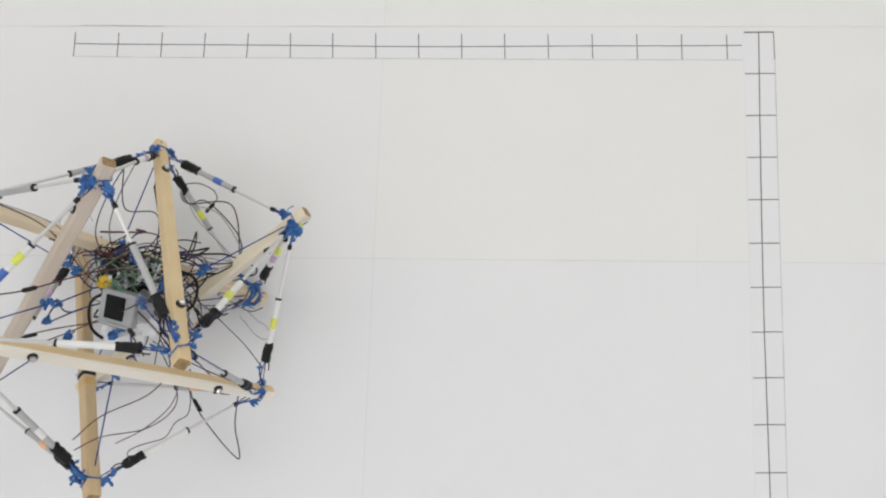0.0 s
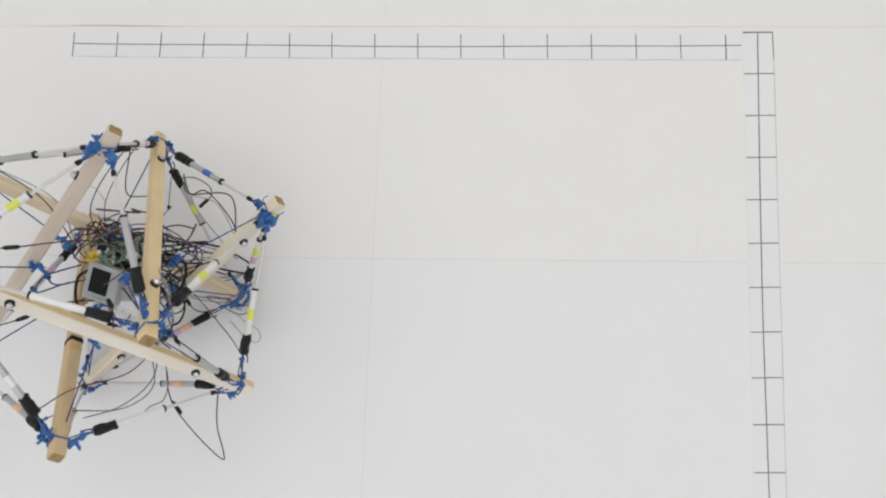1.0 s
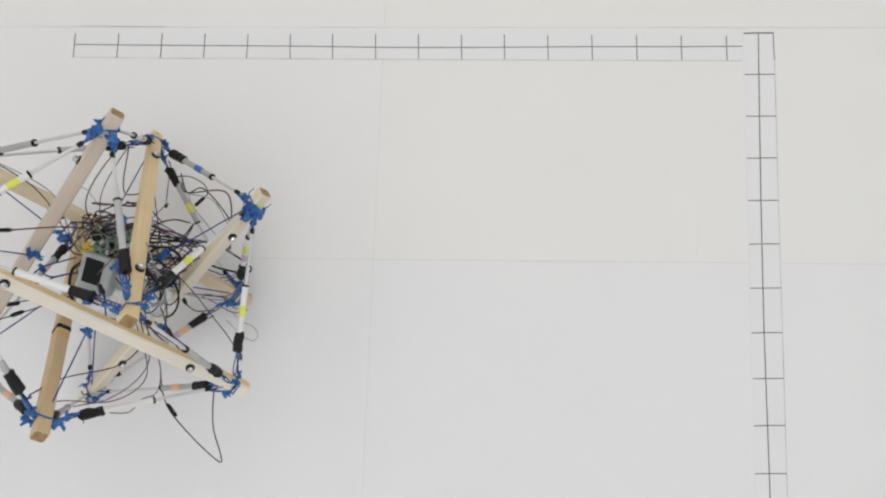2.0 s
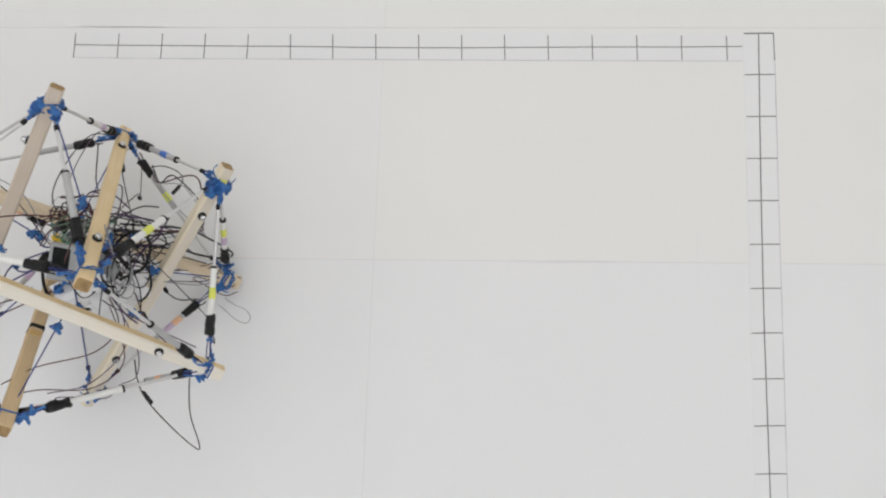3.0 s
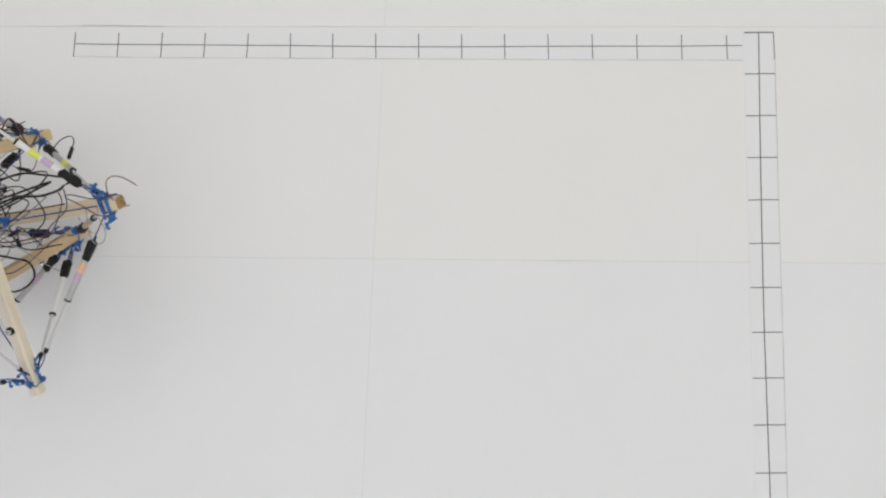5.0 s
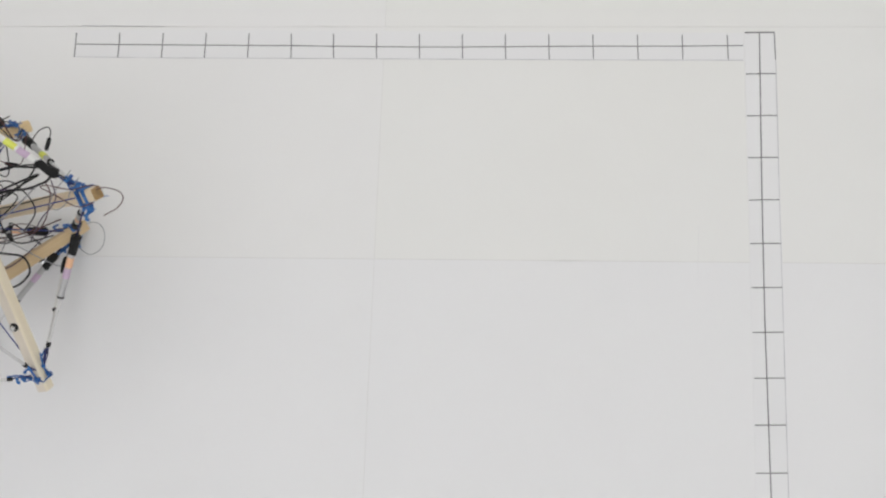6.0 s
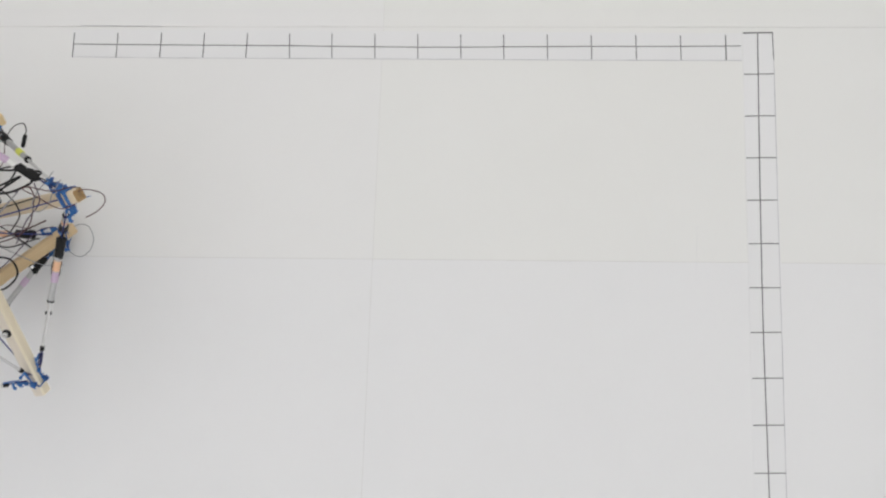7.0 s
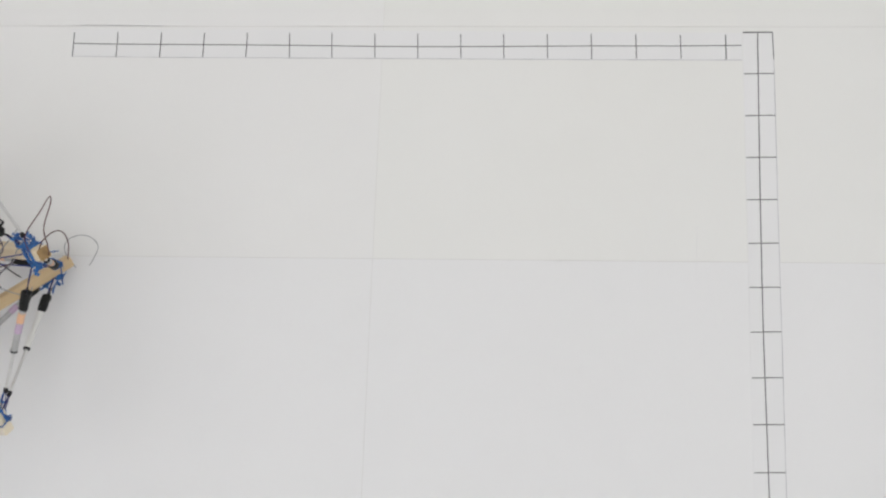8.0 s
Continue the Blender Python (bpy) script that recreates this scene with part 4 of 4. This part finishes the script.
def swinging_loop(node, shape, r, mat, turns, plug=None):
    """A springy wire loop at a bar end that keeps level as the robot rolls; turns: rows of seconds and degrees about the upright."""
    bm = bmesh.new()
    tube(bm, curve(shape, 8), r, 5)
    if plug:
        tube(bm, plug, [0.002, 0.0042, 0.0042, 0.002], 6)
    loop = finish("wire_loop", bm, mat, robot, "thin springy wire loop", True)
    times = [t for t, _ in turns]

    def where(nodes, m, t):
        yaw = float(np.interp(t, times, [a for _, a in turns]))
        spot = m @ nodes[node]
        return m.inverted() @ Matrix.Translation((spot.x, spot.y, max(spot.z, 0.02))) @ pose(0, 0, 0, 0, 0, yaw)

    level.append((loop, where))


level = []
swinging_loop("F2", [(0.004, 0.004, 0.016), (0.02, 0.008, 0.014), (0.044, 0.002, 0.008), (0.05, -0.012, 0.004), (0.038, -0.028, 0.0), (0.012, -0.042, -0.004)], 0.0011, WIRE_BROWN, [(0, 185), (4.7, 185), (5.6, 0), (7, 0), (7.5, 44), (8, 60)])
swinging_loop("F2", [(-0.03, -0.035, 0.0), (-0.005, -0.05, 0.0), (0.018, -0.058, 0.001), (0.030, -0.075, 0.002), (0.020, -0.088, 0.001), (-0.005, -0.08, 0.0), (-0.028, -0.062, 0.0), (-0.045, -0.05, 0.0)], 0.0009, WIRE_GREY, [(0, -12), (3.8, 0), (4.0, -20), (4.7, -20), (5.6, -88), (8, -88)])
swinging_loop("E2", [(-0.02, -0.01, 0.0), (0.02, 0.004, 0.006), (0.042, -0.004, 0.006), (0.05, -0.03, 0.004), (0.04, -0.056, 0.002), (0.015, -0.068, 0.0), (-0.01, -0.052, 0.0), (-0.022, -0.04, 0.0)], 0.0009, WIRE_GREY, [(0, 170), (4.7, 170), (5.6, 0), (7, 5), (7.5, 45), (8, 105)])
swinging_loop("F2", [(-0.02, 0.0, 0.014), (-0.028, 0.03, 0.016), (-0.005, 0.075, 0.012), (0.008, 0.102, 0.008), (0.012, 0.09, 0.01), (0.004, 0.045, 0.014), (0.012, 0.012, 0.012), (0.012, -0.004, 0.006)], 0.0011, WIRE_BROWN, [(0, 90), (7.0, 90), (7.5, 45), (8, 0)])
# stout black cable curling round the display
wire([room_point(*p) for p in ((-0.02, 0.02, 0.02), (-0.052, 0.0, 0.02), (-0.06, -0.05, 0.0), (-0.03, -0.08, -0.02), (0.03, -0.09, -0.02), (0.08, -0.06, -0.03))], 0.0032, RUBBER, "black_cable", "stout black cable")
wire([room_point(*p) for p in ((0.08, -0.04, -0.02), (0.13, -0.02, -0.02), (0.14, 0.03, -0.02), (0.10, 0.05, -0.02), (0.07, 0.02, -0.02), (0.1, -0.03, -0.03))], 0.0032, RUBBER, "black_cable", "stout black cable")
# a lead that hangs from the actuators beside one bar end and keeps level
HANG = FRAME_1.translation - FRAME_1 @ NODE_1["C2"]
swinging_loop("C2", [Vector(p) + HANG for p in ((0.063, -0.183, -0.165), (0.065, -0.225, -0.175), (0.08, -0.267, -0.185), (0.13, -0.33, -0.2), (0.174, -0.372, -0.21), (0.176, -0.355, -0.21), (0.165, -0.30, -0.195), (0.173, -0.235, -0.165), (0.186, -0.214, -0.14))], 0.0014, RUBBER, [(0, -4), (1, 0), (3.8, 4), (8, 4)],
              [Vector(p) + HANG for p in ((0.072, -0.248, -0.18), (0.075, -0.252, -0.182), (0.088, -0.272, -0.187), (0.09, -0.275, -0.188))])
# thin leads that sweep from the payload to the motors at the E1 bar end
for r, mat, pts in (
        (0.0010, WIRE_VIOLET, ((0.036, -0.283, 0.122), (0.034, -0.267, 0.122), (0.046, -0.265, 0.082), (0.072, -0.267, 0.022), (0.088, -0.244, 0.002), (0.110, -0.229, -0.018), (0.112, -0.175, -0.018), (0.07, -0.08, -0.02))),
        (0.0011, WIRE_BROWN, ((-0.061, -0.257, 0.122), (-0.025, -0.245, 0.082), (0.038, -0.247, 0.022), (0.087, -0.216, 0.002), (0.090, -0.169, -0.008), (0.05, -0.07, -0.02))),
        (0.0010, WIRE_VIOLET, ((0.006, -0.255, 0.102), (0.043, -0.242, 0.042), (0.089, -0.204, 0.022), (0.096, -0.158, -0.008), (0.08, -0.07, -0.01))),
        (0.0012, WIRE_BROWN, ((-0.055, -0.235, 0.14), (-0.02, -0.205, 0.09), (0.05, -0.18, 0.02), (0.085, -0.13, 0.0), (0.06, -0.06, 0.0)))):
    wire([room_point(*p) for p in pts], r, mat, label="thin sweeping lead")
for pts in (  # stiff blue cords knotted beside the display
        ((-0.137, -0.028, 0.02), (-0.125, -0.01, 0.025), (-0.11, 0.004, 0.025), (-0.085, 0.014, 0.02), (-0.05, 0.026, 0.01)),
        ((-0.112, 0.006, 0.02), (-0.1, -0.009, 0.03), (-0.085, -0.014, 0.03), (-0.068, -0.010, 0.02)),
        ((-0.138, -0.033, 0.02), (-0.107, -0.022, 0.02), (-0.072, -0.010, 0.02), (-0.03, 0.0, 0.0)),
        ((-0.075, 0.062, 0.02), (-0.06, 0.046, 0.03), (-0.045, 0.03, 0.03), (-0.03, 0.03, 0.02))):
    bm = bmesh.new()
    tube(bm, curve([room_point(*p) for p in pts], 8), 0.0016, 5)
    thin = len(bm.faces)
    for _ in range(4):
        p = room_point(*pts[0])
        lumpy(bm, [p, p + jitter(0.006), p + jitter(0.009)], 0.0034, rng)
    for f in list(bm.faces)[thin:]:
        f.material_index = 1
    finish("blue_cord", bm, [NAVY_CORD, BLUE_CORD], robot, "stiff blue cord with a knotted end")
rng = random.Random(77)
for k in range(9):  # coil of black leads hanging beside the boards
    c = Vector((0.108 + rng.gauss(0, 0.014), -0.032 + rng.gauss(0, 0.018), rng.uniform(-0.05, 0.05)))
    u = Vector((rng.uniform(0.5, 1), rng.uniform(-0.5, 0.3), rng.uniform(-0.6, 0.6))).normalized()
    v = Vector((rng.uniform(-0.3, 0.3), rng.uniform(0.6, 1), rng.uniform(-0.5, 0.5))).normalized()
    r1, r2 = rng.uniform(0.018, 0.04), rng.uniform(0.028, 0.058)
    ph, turns = rng.uniform(0, 6), rng.uniform(0.55, 1.2)
    pts = [room_point(*(c + u * r1 * math.cos(ph + turns * 6.28 * i / 9) + v * r2 * math.sin(ph + turns * 6.28 * i / 9) + Vector((0, 0, 0.002 * i)))) for i in range(10)]
    wire(pts, rng.choice((0.0013, 0.0016, 0.0019, 0.0022)), rng.choice((RUBBER, RUBBER, RUBBER, WIRE_GREY)), label="coil of black lead")
for k in range(3):  # leads lying over the foam towards the lower bar ends
    x0, y0 = rng.uniform(-0.01, 0.08), rng.uniform(-0.03, 0.02)
    x1, y1 = x0 + rng.uniform(-0.02, 0.09), -0.10 + rng.uniform(-0.04, 0.03)
    pts = [(x0, y0, 0.045), (x0 * 0.6 + x1 * 0.4 + rng.uniform(-0.02, 0.02), y0 * 0.6 + y1 * 0.4, 0.06), (x1, y1, 0.03), (x1 + rng.uniform(-0.01, 0.03), y1 - 0.02, 0.0)]
    wire([room_point(*p) for p in pts], rng.choice((0.0011, 0.0014, 0.0017)), rng.choice((RUBBER, RUBBER, WIRE_VIOLET, BLUE_CORD_THIN)), label="dark lead over foam")
for k in range(12):  # knot of dark red leads at the far side of the boards
    c = Vector((rng.gauss(0.01, 0.02), rng.gauss(0.088, 0.012), rng.uniform(-0.02, 0.035)))
    pts = [room_point(*(c + Vector((rng.uniform(-0.04, 0.045), rng.uniform(-0.022, 0.022), rng.uniform(-0.012, 0.012))))) for _ in range(4)]
    wire(pts, rng.choice((0.0013, 0.0017, 0.002)), rng.choice((WIRE_BROWN, WIRE_BROWN, RUBBER)), label="dark red lead")
for k in range(8):  # pale green leads draped on the boards
    x0 = rng.uniform(0.008, 0.06)
    pts = [(x0, 0.028 + rng.uniform(-0.006, 0.012), 0.055), (x0 + rng.uniform(-0.015, 0.025), 0.035, 0.066), (x0 + rng.uniform(0.0, 0.04), 0.055 + rng.uniform(-0.015, 0.015), 0.055), (x0 + rng.uniform(0.01, 0.04), 0.05, 0.03)]
    wire([room_point(*p) for p in pts], 0.0012, rng.choice((WIRE_GREEN, WIRE_GREEN, WIRE_GREY)), label="pale green lead")


def motions():
    """Key the robot as a whole, then every bar, tube, rod and cord in its space."""
    times = sorted(set(KEY_T) | {0.25, 0.75, 1.4, 1.6, 1.8, 2.0, 2.75, 3.25, 3.6, 3.7, 3.82, 3.84, 3.86, 3.88, 4.1, 4.2, 4.3, 4.4, 5.0, 5.3, 5.6, 6.25, 6.75, 7.25, 7.75})
    states = [(t, *local_nodes(t)) for t in times]
    walk(robot, [(t, m) for t, m, _ in states])
    for ob, where in moving:
        walk(ob, [(t, where(nodes)) for t, _, nodes in states])
    for ob, where in level:
        walk(ob, [(t, where(nodes, m, t)) for t, m, nodes in states])


motions()
